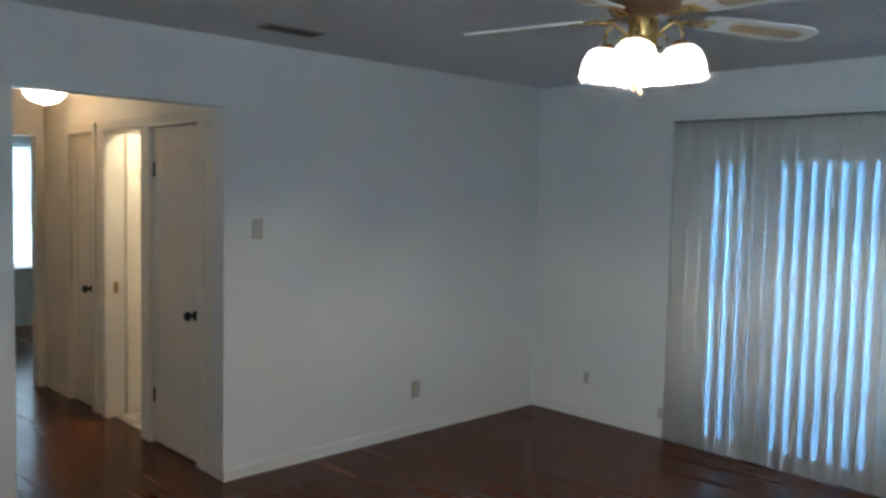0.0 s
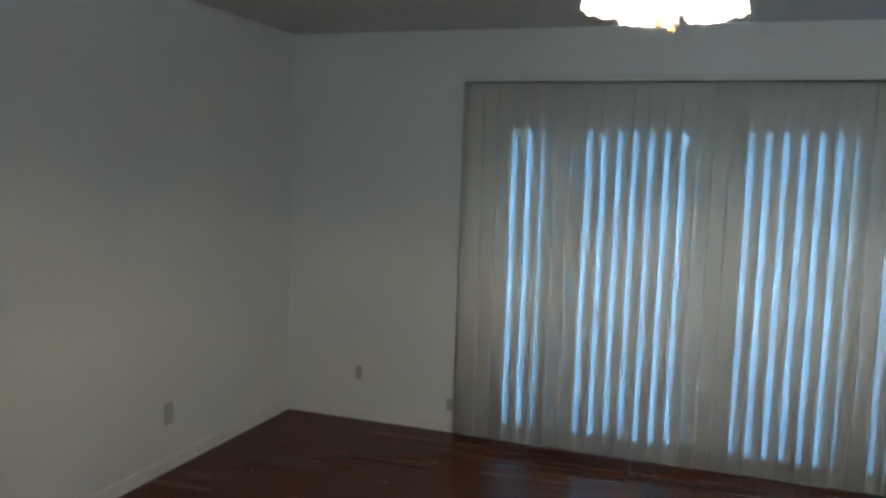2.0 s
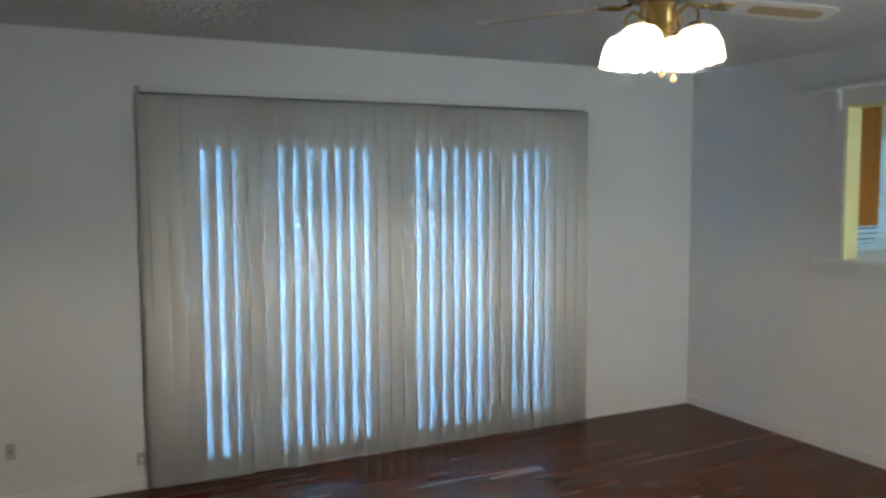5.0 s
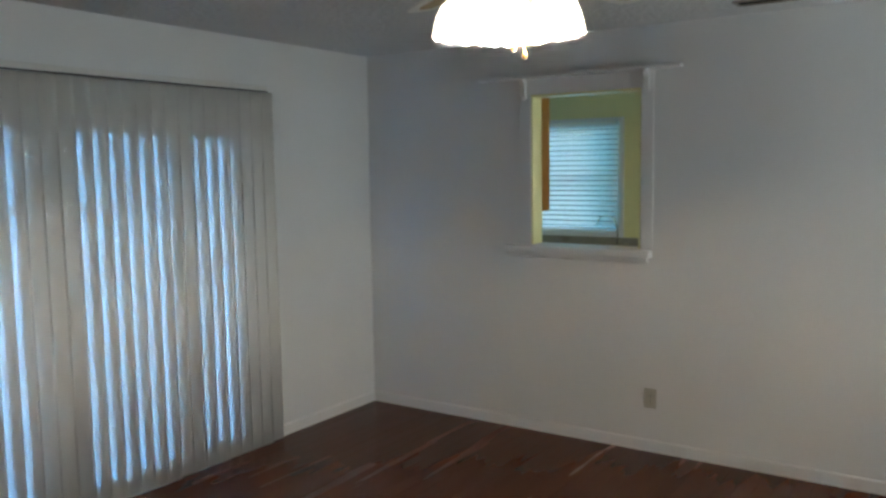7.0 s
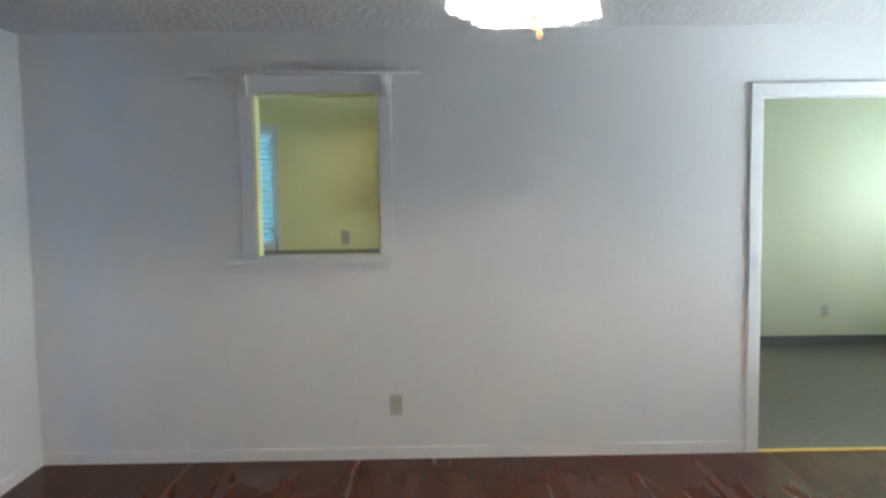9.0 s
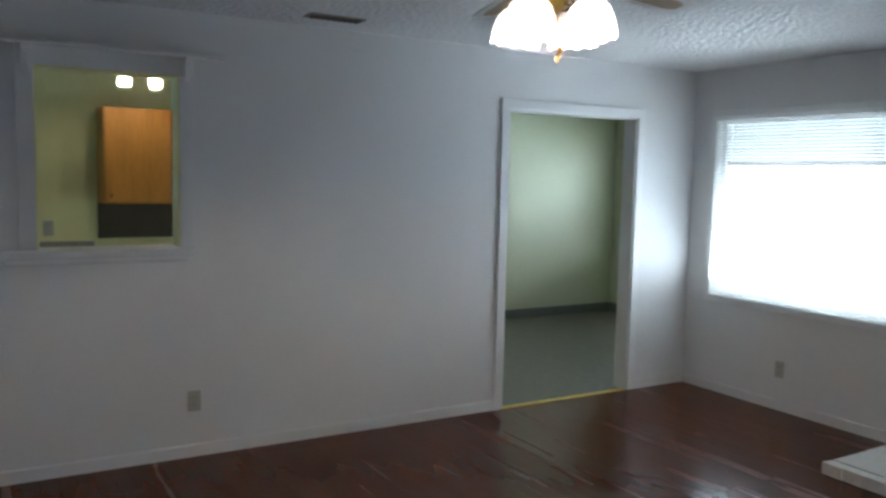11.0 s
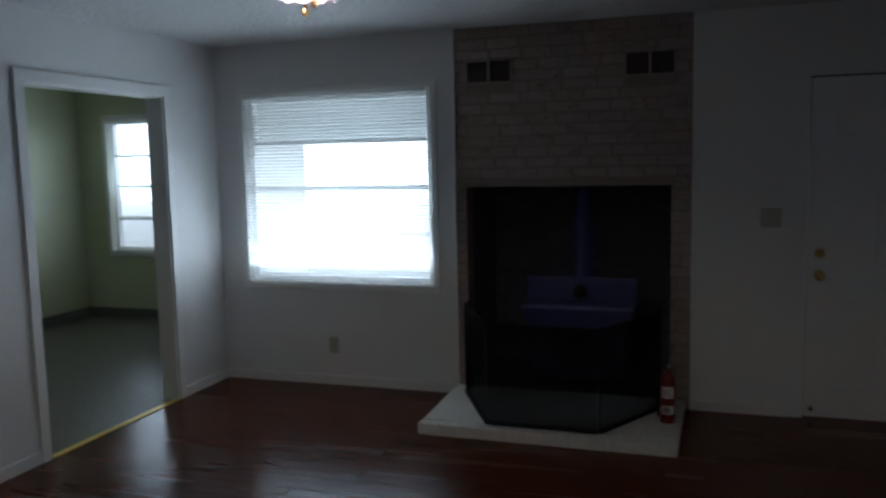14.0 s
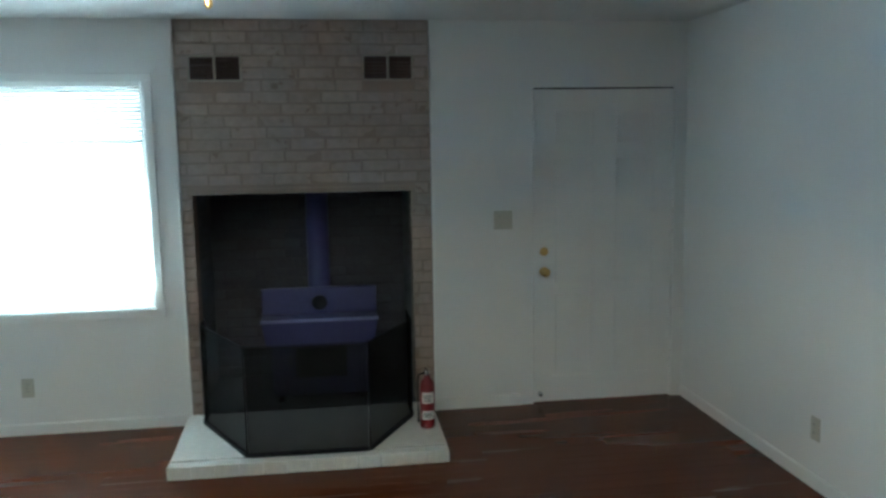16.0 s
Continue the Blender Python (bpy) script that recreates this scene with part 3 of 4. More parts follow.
# black strip painted in for the shade under the head rail
part("rail_shadow", bbox(-0.015, 2.803, -0.028, -0.0245, 2.124, 2.132, 0.001), M["iron"], vb, "dark shadow strip below the rail")
for x in (0.02, 1.4, 2.77):
    part("rail_bracket", bbox(x - 0.012, x + 0.012, 0.0205, 0.033, 2.135, 2.161, 0.002), M["rail"], vb)
bm = bmesh.new()
steps, VW, ZH = 8, 0.142, 2.118
cols = []
for k in range(steps + 1):
    u = k / steps - 0.5
    cols.append([bm.verts.new((VW * u, 0.0075 * (1 - 4 * u * u), z)) for z in (0.0, ZH)])
for a, b in zip(cols, cols[1:]):
    bm.faces.new((a[0], b[0], b[1], a[1])).smooth = True
bm.normal_update()
bmesh.ops.solidify(bm, geom=bm.faces[:], thickness=0.0009)
vane_me = mesh_of("vane", bm, M["vane"])
rng = random.Random(5)
N_VANES = 33
for k in range(N_VANES):
    tilt = 180 - 8 + rng.uniform(-1.0, 1.0)
    piece("vane", vane_me, vb, pose(0.045 + k * 2.735 / (N_VANES - 1), 0, 0.006 + rng.uniform(-0.003, 0.003), 0, rng.uniform(-0.03, 0.03), tilt))
bm = tube([(0.02, -0.045, 2.13), (0.018, -0.046, 1.5), (0.022, -0.045, 0.95)], 0.003, 6)
part("pull_cord", bm, M["rail"], vb)


def mini_blind(label, axis, face, inward, a0, a1, z0, z1, tilt, rng, pitch=0.0225):
    """A horizontal blind hung on the room's side of a window."""
    n = int((z1 - z0 - 0.06) / pitch)
    hw = pitch * 0.556
    w = a1 - a0
    turn = {("x", 1): 0, ("x", -1): 180, ("y", -1): 90, ("y", 1): -90}[(axis, inward)]
    org = {("x", 1): (a0, face), ("x", -1): (a1, face), ("y", -1): (face, a0), ("y", 1): (face, a1)}[(axis, inward)]
    th = thing("window_blind", label, "blind", pose(org[0], org[1], 0, 0, 0, turn))
    part("head_rail", bbox(0, w, 0.005, 0.033, z1 - 0.03, z1, 0.003), M["mini"], th)
    part("bottom_rail", bbox(0.003, w - 0.003, 0.010, 0.030, z0, z0 + 0.014, 0.004), M["mini"], th)
    bm = bmesh.new()
    prof = [(-hw, 0.0), (-hw * 0.4, 0.0018), (hw * 0.4, 0.0018), (hw, 0.0)]
    ends = [[bm.verts.new((x, d, z)) for d, z in prof] for x in (0, w - 0.006)]
    for i in range(3):
        bm.faces.new((ends[0][i], ends[0][i + 1], ends[1][i + 1], ends[1][i])).smooth = True
    me = mesh_of("slat", bm, M["mini"])
    for k in range(n):
        piece("slat", me, th, pose(0.003, 0.02, z0 + 0.03 + k * (z1 - z0 - 0.065) / (n - 1), tilt + rng.uniform(-2, 2), rng.uniform(-0.08, 0.08), 0))
    for x in (0.12, w / 2, w - 0.12):
        part("ladder_cord", tube([(x, 0.034, z0 + 0.01), (x, 0.034, z1 - 0.02)], 0.0011, 5), M["mini"], th)
    part("tilt_wand", tube([(w - 0.05, 0.045, z1 - 0.04), (w - 0.05, 0.047, z1 - 0.5)], 0.004, 6), M["mini"], th)
    return th


mini_blind("white slatted blind drawn over the bright window", "x", 0.014, 1, 3.355, 4.76, 0.735, 2.083, 33, rng)
mini_blind("white slatted blind drawn over the sink window", "y", KX - 0.014, -1, 4.965, 5.845, 1.075, 2.035, 50, rng, 0.042)
mini_blind("white slatted blind drawn over the kitchen corner window", "x", D - 0.014, -1, 6.06, 7.24, 1.075, 2.035, 50, rng, 0.042)
mini_blind("white slatted blind drawn over the dining room window", "x", DY + 0.014, 1, 6.34, 7.54, 0.705, 2.065, -24, rng)
mini_blind("white slatted blind in the far bedroom", "y", -5.986, 1, 3.39, 4.24, 0.665, 2.065, 45, rng)

# ---- ceiling fan with light ----
fan = thing("ceiling_fan", "white and brass ceiling fan with lit frosted glass shades", "ceiling fan", pose(FAN[0], FAN[1], H))
part("canopy", solid_lathe([(0.075, 0.0), (0.075, -0.018), (0.055, -0.05), (0.03, -0.062), (0.03, -0.11)], 28), M["brass"], fan)
part("motor_housing", solid_lathe([(0.05, -0.055), (0.105, -0.07), (0.125, -0.095), (0.125, -0.150), (0.105, -0.180), (0.06, -0.195)], 32), M["motor"], fan, "brown and brass motor housing", pose(0, 0, -DROP))
part("brass_band", lathe([(0.1262, -0.108), (0.129, -0.112), (0.129, -0.132), (0.1262, -0.136)], 32), M["brass"], fan, "", pose(0, 0, -DROP))
part("switch_housing", solid_lathe([(0.045, -0.16), (0.048, -0.175), (0.048, -0.265), (0.035, -0.285), (0.012, -0.30)], 24), M["brass"], fan, "", pose(0, 0, -KIT))
part("center_stem", solid_lathe([(0.012, -0.30), (0.018, -0.32), (0.010, -0.345), (0.014, -0.355), (0.004, -0.37)], 14), M["brass"], fan, "brass finial", pose(0, 0, -KIT))
for k in range(5):
    a = 58 + 72 * k
    turn = pose(0, 0, -0.188 - DROP, 0, 2.5, a)
    bm = tube([(0.09, 0, 0.005), (0.13, 0.012, -0.004), (0.16, 0.014, 0.002), (0.20, 0.0, 0.004)], 0.006, 8)
    tube([(0.09, 0, 0.005), (0.13, -0.012, -0.004), (0.16, -0.014, 0.002), (0.20, 0.0, 0.004)], 0.006, 8, bm)
    box(bm, 0.19, 0.245, -0.032, 0.032, 0.002, 0.006, pose(0, 0, 0, -10))
    part("blade_iron", bm, M["brass"], fan, "", turn)
    bm = bmesh.new()
    outline = [(0.205, -0.045), (0.24, -0.054), (0.54, -0.066), (0.595, -0.060), (0.625, -0.038), (0.625, 0.038), (0.595, 0.060), (0.54, 0.066), (0.24, 0.054), (0.205, 0.045)]
    f = bm.faces.new([bm.verts.new((x, y, 0)) for x, y in outline])
    e = bmesh.ops.extrude_face_region(bm, geom=[f])
    bmesh.ops.translate(bm, verts=[v for v in e["geom"] if isinstance(v, bmesh.types.BMVert)], vec=(0, 0, 0.006))
    bladeob = part("blade", bm, M["blade"], fan, "white fan blade with a cane insert", turn @ pose(0, 0, 0.006, -10))
    bm = bmesh.new()
    ring = [(0.33 + 0.0, -0.03), (0.545, -0.034), (0.58, -0.02), (0.58, 0.02), (0.545, 0.034), (0.33, 0.03), (0.315, 0.015), (0.315, -0.015)]
    f = bm.faces.new([bm.verts.new((x, y, 0)) for x, y in ring])
    e = bmesh.ops.extrude_face_region(bm, geom=[f])
    bmesh.ops.translate(bm, verts=[v for v in e["geom"] if isinstance(v, bmesh.types.BMVert)], vec=(0, 0, 0.002))
    part("cane_insert", bm, M["cane"], bladeob, "tan woven cane insert", pose(0, 0, -0.0022))
for a in SHADE_AZ:
    turn = pose(0, 0, -KIT, 0, 0, a)
    pts = [(0.04, 0, -0.245), (0.075, 0, -0.215), (0.098, 0, -0.20), (0.120, 0, -0.215), (0.128, 0, -0.245), (0.121, 0, -0.268)]
    arm = part("lamp_arm", tube(pts, 0.006, 8), M["brass"], fan, "curled brass lamp arm", turn)
    bm = tube([(0.06 + 0.02 * math.cos(t), 0, -0.262 + 0.02 * math.sin(t)) for t in [i * 0.5 for i in range(11)]], 0.004, 6)
    part("scroll", bm, M["brass"], arm)
    sh = turn @ pose(0.121, 0, -0.268, 0, -6, 0)
    part("socket_cup", solid_lathe([(0.018, 0.006), (0.026, 0.0), (0.028, -0.016), (0.022, -0.024)], 16, pose(0.121, 0, -0.268, 0, -6, 0)), M["brass"], arm)
    prof = [(0.026, -0.006), (0.045, -0.012), (0.062, -0.030), (0.072, -0.058), (0.077, -0.088), (0.079, -0.118)]
    bm = lathe(prof, 40, None, None, 0.004, 10)
    bm.normal_update()
    part("shade", bm, M["shade"], fan, "scalloped frosted glass shade", sh)
    part("bulb", solid_lathe([(0.010, -0.02), (0.012, -0.030), (0.020, -0.048), (0.021, -0.060), (0.014, -0.074)], 14), M["dome"], fan, "white glass bulb", sh)
for x, y, z in ((0.022, -0.040, -0.472), (-0.012, -0.024, -0.455)):
    chain = part("pull_chain", tube([(x * 0.6, y * 0.6, -0.30), (x, y, -0.33), (x, y, z + 0.02)], 0.0016, 6), M["brass"], fan)
    part("pull_bead", solid_lathe([(0.003, 0.024), (0.008, 0.012), (0.009, 0.003), (0.004, -0.004)], 12, pose(x, y, z)), M["brass"], chain)


# ---- vents, outlets, switches ----
def ceiling_vent(x, y, w, l, label):
    th = thing("ceiling_vent", label, "vent", pose(x, y, H), group="ceiling vents")
    part("backing", bbox(-w / 2 + 0.006, w / 2 - 0.006, -l / 2 + 0.006, l / 2 - 0.006, -0.003, -0.0005, 0.0005), M["slot"], th)
    for x0, x1, y0, y1 in ((-w / 2, w / 2, -l / 2, -l / 2 + 0.014), (-w / 2, w / 2, l / 2 - 0.014, l / 2), (-w / 2, -w / 2 + 0.014, -l / 2 + 0.014, l / 2 - 0.014), (w / 2 - 0.014, w / 2, -l / 2 + 0.014, l / 2 - 0.014)):
        part("frame", bbox(x0, x1, y0, y1, -0.010, -0.0005, 0.003), M["ventframe"], th)
    for k in range(9):
        yy = -l / 2 + 0.03 + k * (l - 0.06) / 8
        bm = bmesh.new()
        box(bm, -w / 2 + 0.014, w / 2 - 0.014, -0.009, 0.009, -0.0008, 0.0008, pose(0, yy, -0.010, 38))
        part("slat", bm, M["vent"], th)


ceiling_vent(0.44, 3.36, 0.12, 0.34, "brown metal ceiling vent with angled slats")
ceiling_vent(4.66, 3.17, 0.12, 0.32, "brown metal ceiling vent with angled slats")


def plate(name, label, m, w=0.072, h=0.116, kind="outlet"):
    """A wall plate in the x-z plane facing +y."""
    th = thing(name, label, {"outlet": "outlet", "switch": "switch", "jack": "wall jack"}[kind], m)
    part("cover", bbox(-w / 2, w / 2, 0.0, 0.006, -h / 2, h / 2, 0.003), M["plate"], th)
    if kind == "outlet":
        for z in (-0.02, 0.02):
            face = part("socket", bbox(-0.017, 0.017, 0.006, 0.0085, z - 0.014, z + 0.014, 0.002), M["plate"], th)
            for x in (-0.006, 0.006):
                part("slot", bbox(x - 0.0012, x + 0.0012, 0.0086, 0.0092, z - 0.005, z + 0.006, 0.0002), M["slot"], face)
        part("screw", solid_lathe([(0.003, 0.0), (0.003, 0.001)], 10, pose(0, 0.006, 0, -90)), M["chrome"], th)
    elif kind == "switch":
        for k in range(1 if w < 0.1 else 2):
            x = 0 if w < 0.1 else (-0.023, 0.023)[k]
            bm = bmesh.new()
            box(bm, x - 0.005, x + 0.005, -0.003, 0.012, -0.010, 0.010, pose(0, 0.006, 0, 20))
            part("toggle", bevelled(bm, 0.002, 1), M["plate"], th)
            for z in (-0.03, 0.03):
                part("screw", solid_lathe([(0.003, 0.0), (0.003, 0.001)], 10, pose(x, 0.006, z, -90)), M["chrome"], th)
    else:
        part("jack", solid_lathe([(0.008, 0.0), (0.008, 0.004), (0.004, 0.005), (0.004, 0.012)], 12, pose(0, 0.006, 0, -90)), M["chrome"], th)
    return th


beige = "beige plastic wall outlet with two sockets"
plate("wall_outlet", beige, pose(0.001, 4.668, 0.306, 0, 0, -90))
plate("wall_outlet", beige, pose(0.001, 1.515, 0.298, 0, 0, -90))
plate("phone_jack", "small off-white phone jack plate low on the wall", pose(0.51, D - 0.001, 0.302, 0, 0, 180), 0.045, 0.085, "jack")
plate("wall_outlet", beige, pose(L - 0.001, 3.85, 0.318, 0, 0, 90))
plate("wall_outlet", beige, pose(4.11, 0.001, 0.29))
plate("wall_outlet", "beige outlet on the yellow kitchen wall", pose(KX - 0.001, 4.37, 1.13, 0, 0, 90))
plate("wall_outlet", "white outlet on the olive dining room wall", pose(DX - 0.001, -0.02, 0.33, 0, 0, 90))
plate("cable_jack", "small beige cable jack plate low on the wall", pose(1.135, D - 0.001, 0.17, 0, 0, 180), 0.05, 0.075, "jack")
plate("light_switch", "beige single light switch beside the hall opening", pose(0.001, 3.437, 1.405, 0, 0, -90), kind="switch")
plate("light_switch", "beige double light switch beside the front door", pose(1.21, 0.001, 1.212), 0.117, 0.117, "switch")

# ---- fireplace ----
FX0, FX1, OX0, OX1, OZ = 1.66, 3.17, 1.785, 3.10, 1.412
bm = bmesh.new()
box(bm, FX0 + 0.001, OX0, -0.15, -0.002, 0, H)
box(bm, OX1, FX1 - 0.001, -0.15, -0.002, 0, H)
box(bm, OX0, OX1, -0.15, -0.002, OZ, H)
fw = structure("fireplace_wall", bm, M["mortar"], "tan brick fireplace wall from floor to ceiling", "fireplace")
bm = bmesh.new()
FY = -0.80
box(bm, OX0 - 0.1, OX1 + 0.1, FY - 0.1, FY - 0.012, 0, OZ + 0.3)
box(bm, OX0 - 0.12, OX0 - 0.012, FY - 0.05, -0.149, 0, OZ + 0.3)
box(bm, OX1 + 0.012, OX1 + 0.12, FY - 0.05, -0.149, 0, OZ + 0.3)
box(bm, OX0 - 0.05, OX1 + 0.05, FY - 0.05, -0.149, OZ + 0.2, OZ + 0.3)
fb = structure("firebox", bm, M["firebox_dark"], "dark brick firebox recess behind the opening", "firebox")
part("firebox_floor", bbox(OX0 - 0.01, OX1 + 0.01, FY, -0.006, 0.0, 0.068, 0.004), M["firebox_dark"], fb)
part("lintel", bbox(OX0 - 0.02, OX1 + 0.02, -0.02, 0.014, OZ, OZ + 0.035, 0.004), M["mortar"], fw, "flat tan lintel strip above the opening")
for x in (FX0 - 0.012, FX1 - 0.004):
    structure("trim_fireplace", bbox(x, x + 0.016, 0.001, 0.020, 0.0, H, 0.004), M["trim"], "white painted edge strip beside the bricks", "trim")

hearth = thing("hearth", "low white painted masonry hearth slab with worn edges", "hearth")
bm = bmesh.new()
hx = [(1.69, 0.016), (3.19, 0.016), (3.167, 0.787), (1.70, 0.797)]
bot = [bm.verts.new((x, y, 0.001)) for x, y in hx]
top = [bm.verts.new((x, y, 0.07)) for x, y in hx]
bm.faces.new(top)
bm.faces.new(bot[::-1])
for i in range(4):
    bm.faces.new((bot[i], bot[(i + 1) % 4], top[(i + 1) % 4], top[i]))
bmesh.ops.subdivide_edges(bm, edges=bm.edges[:], cuts=9, use_grid_fill=True)
for v in bm.verts:
    if v.co.z > 0.01:
        v.co += Vector((0, 0.006, 0.004)) * noise.noise(v.co * 9)
bevelled_edges = [e for e in bm.edges if len(e.link_faces) == 2 and e.calc_face_angle(0) > 1.0]
bmesh.ops.bevel(bm, geom=bevelled_edges, offset=0.012, segments=2, affect="EDGES")
part("slab", bm, M["hearth"], hearth)
hr = random.Random(8)
edge_bricks = []
for k in range(3):
    bm = bmesh.new()
    for v in box(bm, 0.0, 0.1212, 0.0, 0.083, 0.001, 0.069):
        v.co += Vector((hr.uniform(-0.0006, 0.0006), hr.uniform(-0.003, 0.003), hr.uniform(-0.002, 0.002) if v.co.z > 0.01 else 0))
    edge_bricks.append(mesh_of("edge_brick", bevelled(bm, 0.004, 2), M["hearth"]))
for k in range(12):
    u = k / 12
    piece("edge_brick", edge_bricks[hr.randrange(3)], hearth, pose(1.7015 + u * 1.4655, 0.7975 - 0.010 * u, 0, 0, 0, -0.4 + hr.uniform(-0.5, 0.5)))

# bay-shaped mesh screen on the hearth
screen = thing("fire_screen", "black three-sided mesh fire screen standing on the hearth", "fire screen", pose(0, 0, 0.074))
corners = [(3.065, 0.03), (3.065, 0.21), (2.765, 0.805), (2.12, 0.82), (1.84, 0.30), (1.84, 0.03)]
SZ = 0.60
for i, ((ax, ay), (bx, by)) in enumerate(zip(corners, corners[1:])):
    w, a = math.hypot(bx - ax, by - ay), math.degrees(math.atan2(by - ay, bx - ax))
    m = pose(ax, ay, 0, 0, 0, a)
    panel = part("screen_panel", bbox(0.005, w - 0.005, -0.002, 0.002, 0.02, SZ - 0.012, 0.0005), M["mesh"], screen, "fine black wire mesh", m)
    part("bottom_bar", bbox(0.006, w - 0.006, -0.010, 0.010, 0.0, 0.022, 0.003), M["iron"], panel)
    part("top_bar", bbox(0.006, w - 0.006, -0.003, 0.003, SZ - 0.009, SZ - 0.005, 0.001), M["slot"], panel)
for ax, ay in corners:
    part("corner_post", solid_lathe([(0.0035, 0.0), (0.0035, SZ - 0.004), (0.003, SZ)], 10, pose(ax, ay, 0)), M["slot"], screen)

# wood stove in the recess
stove = thing("wood_stove", "dark wood stove tinted blue, with flue pipe in the firebox", "stove", pose(2.375, -0.30, 0.07))
part("body", bbox(-0.31, 0.31, -0.28, 0.20, 0.045, 0.525, 0.012, 3), M["stove"], stove)
part("stove_top", bbox(-0.365, 0.365, -0.30, 0.26, 0.526, 0.555, 0.008, 3), M["stove"], stove)
bm = bmesh.new()
prof = [(0.28, 0.557), (0.28, 0.715), (0.285, 0.727), (0.305, 0.727), (0.31, 0.715), (0.31, 0.557)]
ends = [[bm.verts.new((x, -0.20 + d, z)) for d, z in prof] for x in (-0.365, 0.365)]
for i in range(len(prof)):
    j = (i + 1) % len(prof)
    bm.faces.new((ends[0][i], ends[0][j], ends[1][j], ends[1][i]))
bm.faces.new(ends[0])
bm.faces.new(ends[1][::-1])
part("back_shelf", bevelled(bm, 0.004, 1), M["stove"], stove, "upright blue heat shelf")
bm = bmesh.new()
prof = [(0.261, 0.550), (0.285, 0.545), (0.262, 0.395), (0.201, 0.395), (0.201, 0.523)]
ends = [[bm.verts.new((x * s, d, z)) for (d, z), s in zip(prof, (1, 1, 0.94, 0.94, 1))] for x in (-0.36, 0.36)]
for i in range(len(prof)):
    j = (i + 1) % len(prof)
    bm.faces.new((ends[0][i], ends[0][j], ends[1][j], ends[1][i]))
bm.faces.new(ends[0])
bm.faces.new(ends[1][::-1])
part("front_hood", bm, M["stove"], stove, "sloping blue front hood")
# paler bar painted in for the edge's highlight
part("front_lip", bbox(-0.365, 0.365, 0.2865, 0.296, 0.540, 0.560, 0.003), M["lip"], stove, "pale bar that paints the highlight on the stove top's edge")
door_ob = part("stove_door", bbox(-0.24, 0.24, 0.201, 0.225, 0.10, 0.385, 0.006), M["stove"], stove, "dark blue stove door")
part("door_glass", bbox(-0.16, 0.16, 0.226, 0.229, 0.17, 0.36, 0.001), M["slot"], door_ob, "dark glass panel")
part("door_handle", tube([(0.19, 0.228, 0.34), (0.19, 0.27, 0.33), (0.19, 0.27, 0.26)], 0.008, 8), M["chrome"], door_ob)
for x in (-0.26, 0.26):
    for y in (-0.23, 0.15):
        part("leg", solid_lathe([(0.022, 0.0), (0.020, 0.03), (0.026, 0.05)], 10, pose(x, y, 0)), M["iron"], stove)
part("flue_pipe", solid_lathe([(0.078, 0.556), (0.078, 0.64), (0.073, 0.645), (0.073, 1.66)], 28, pose(0, -0.06, 0)), M["stove"], stove, "round blue flue pipe")
part("damper_cap", solid_lathe([(0.05, 0.0), (0.045, 0.012), (0.03, 0.018)], 18, pose(0, 0.1115, 0.628, -90)), M["iron"], stove, "black round damper knob")

# fire extinguisher
ext = thing("fire_extinguisher", "small red fire extinguisher with white labels beside the screen", "fire extinguisher", pose(1.772, 0.50, 0.072))
part("cylinder", solid_lathe([(0.040, 0.0), (0.043, 0.006), (0.043, 0.24), (0.036, 0.272), (0.018, 0.292), (0.016, 0.305)], 28), M["red"], ext)
for z0, z1 in ((0.055, 0.105), (0.15, 0.215)):
    bm = bmesh.new()
    n = 10
    vs = [[bm.verts.new((0.0436 * math.cos(t), 0.0436 * math.sin(t), z)) for z in (z0, z1)] for t in [radians(40 + i * 100 / n) for i in range(n + 1)]]
    for a, b in zip(vs, vs[1:]):
        bm.faces.new((a[0], b[0], b[1], a[1])).smooth = True
    lab = part("label", bm, M["label"], ext, "white paper label")
    bm = bmesh.new()
    for r in range(3):
        zz = z0 + 0.012 + r * (z1 - z0 - 0.02) / 3
        q = [[bm.verts.new((0.0440 * math.cos(t), 0.0440 * math.sin(t), z)) for z in (zz, zz + 0.006)] for t in [radians(55 + i * 12) for i in range(6)]]
        for a, b in zip(q, q[1:]):
            bm.faces.new((a[0], b[0], b[1], a[1]))
    part("print_bar", bm, M["slot"], lab)
part("valve", solid_lathe([(0.014, 0.305), (0.016, 0.315), (0.014, 0.335), (0.008, 0.345)], 14), M["chrome"], ext)
part("lever", bbox(-0.008, 0.008, -0.015, 0.075, 0.345, 0.352, 0.002), M["chrome"], ext)
part("carry_handle", bbox(-0.008, 0.008, 0.0, 0.07, 0.322, 0.329, 0.002), M["rubber"], ext)
part("hose", tube([(0.014, 0, 0.322), (0.05, 0, 0.31), (0.056, 0.0, 0.24), (0.053, 0.0, 0.10), (0.052, 0, 0.03)], 0.007, 8), M["rubber"], ext)
part("gauge", solid_lathe([(0.012, 0.0), (0.012, 0.006)], 14, pose(0, 0.014, 0.325, -90)), M["label"], ext)


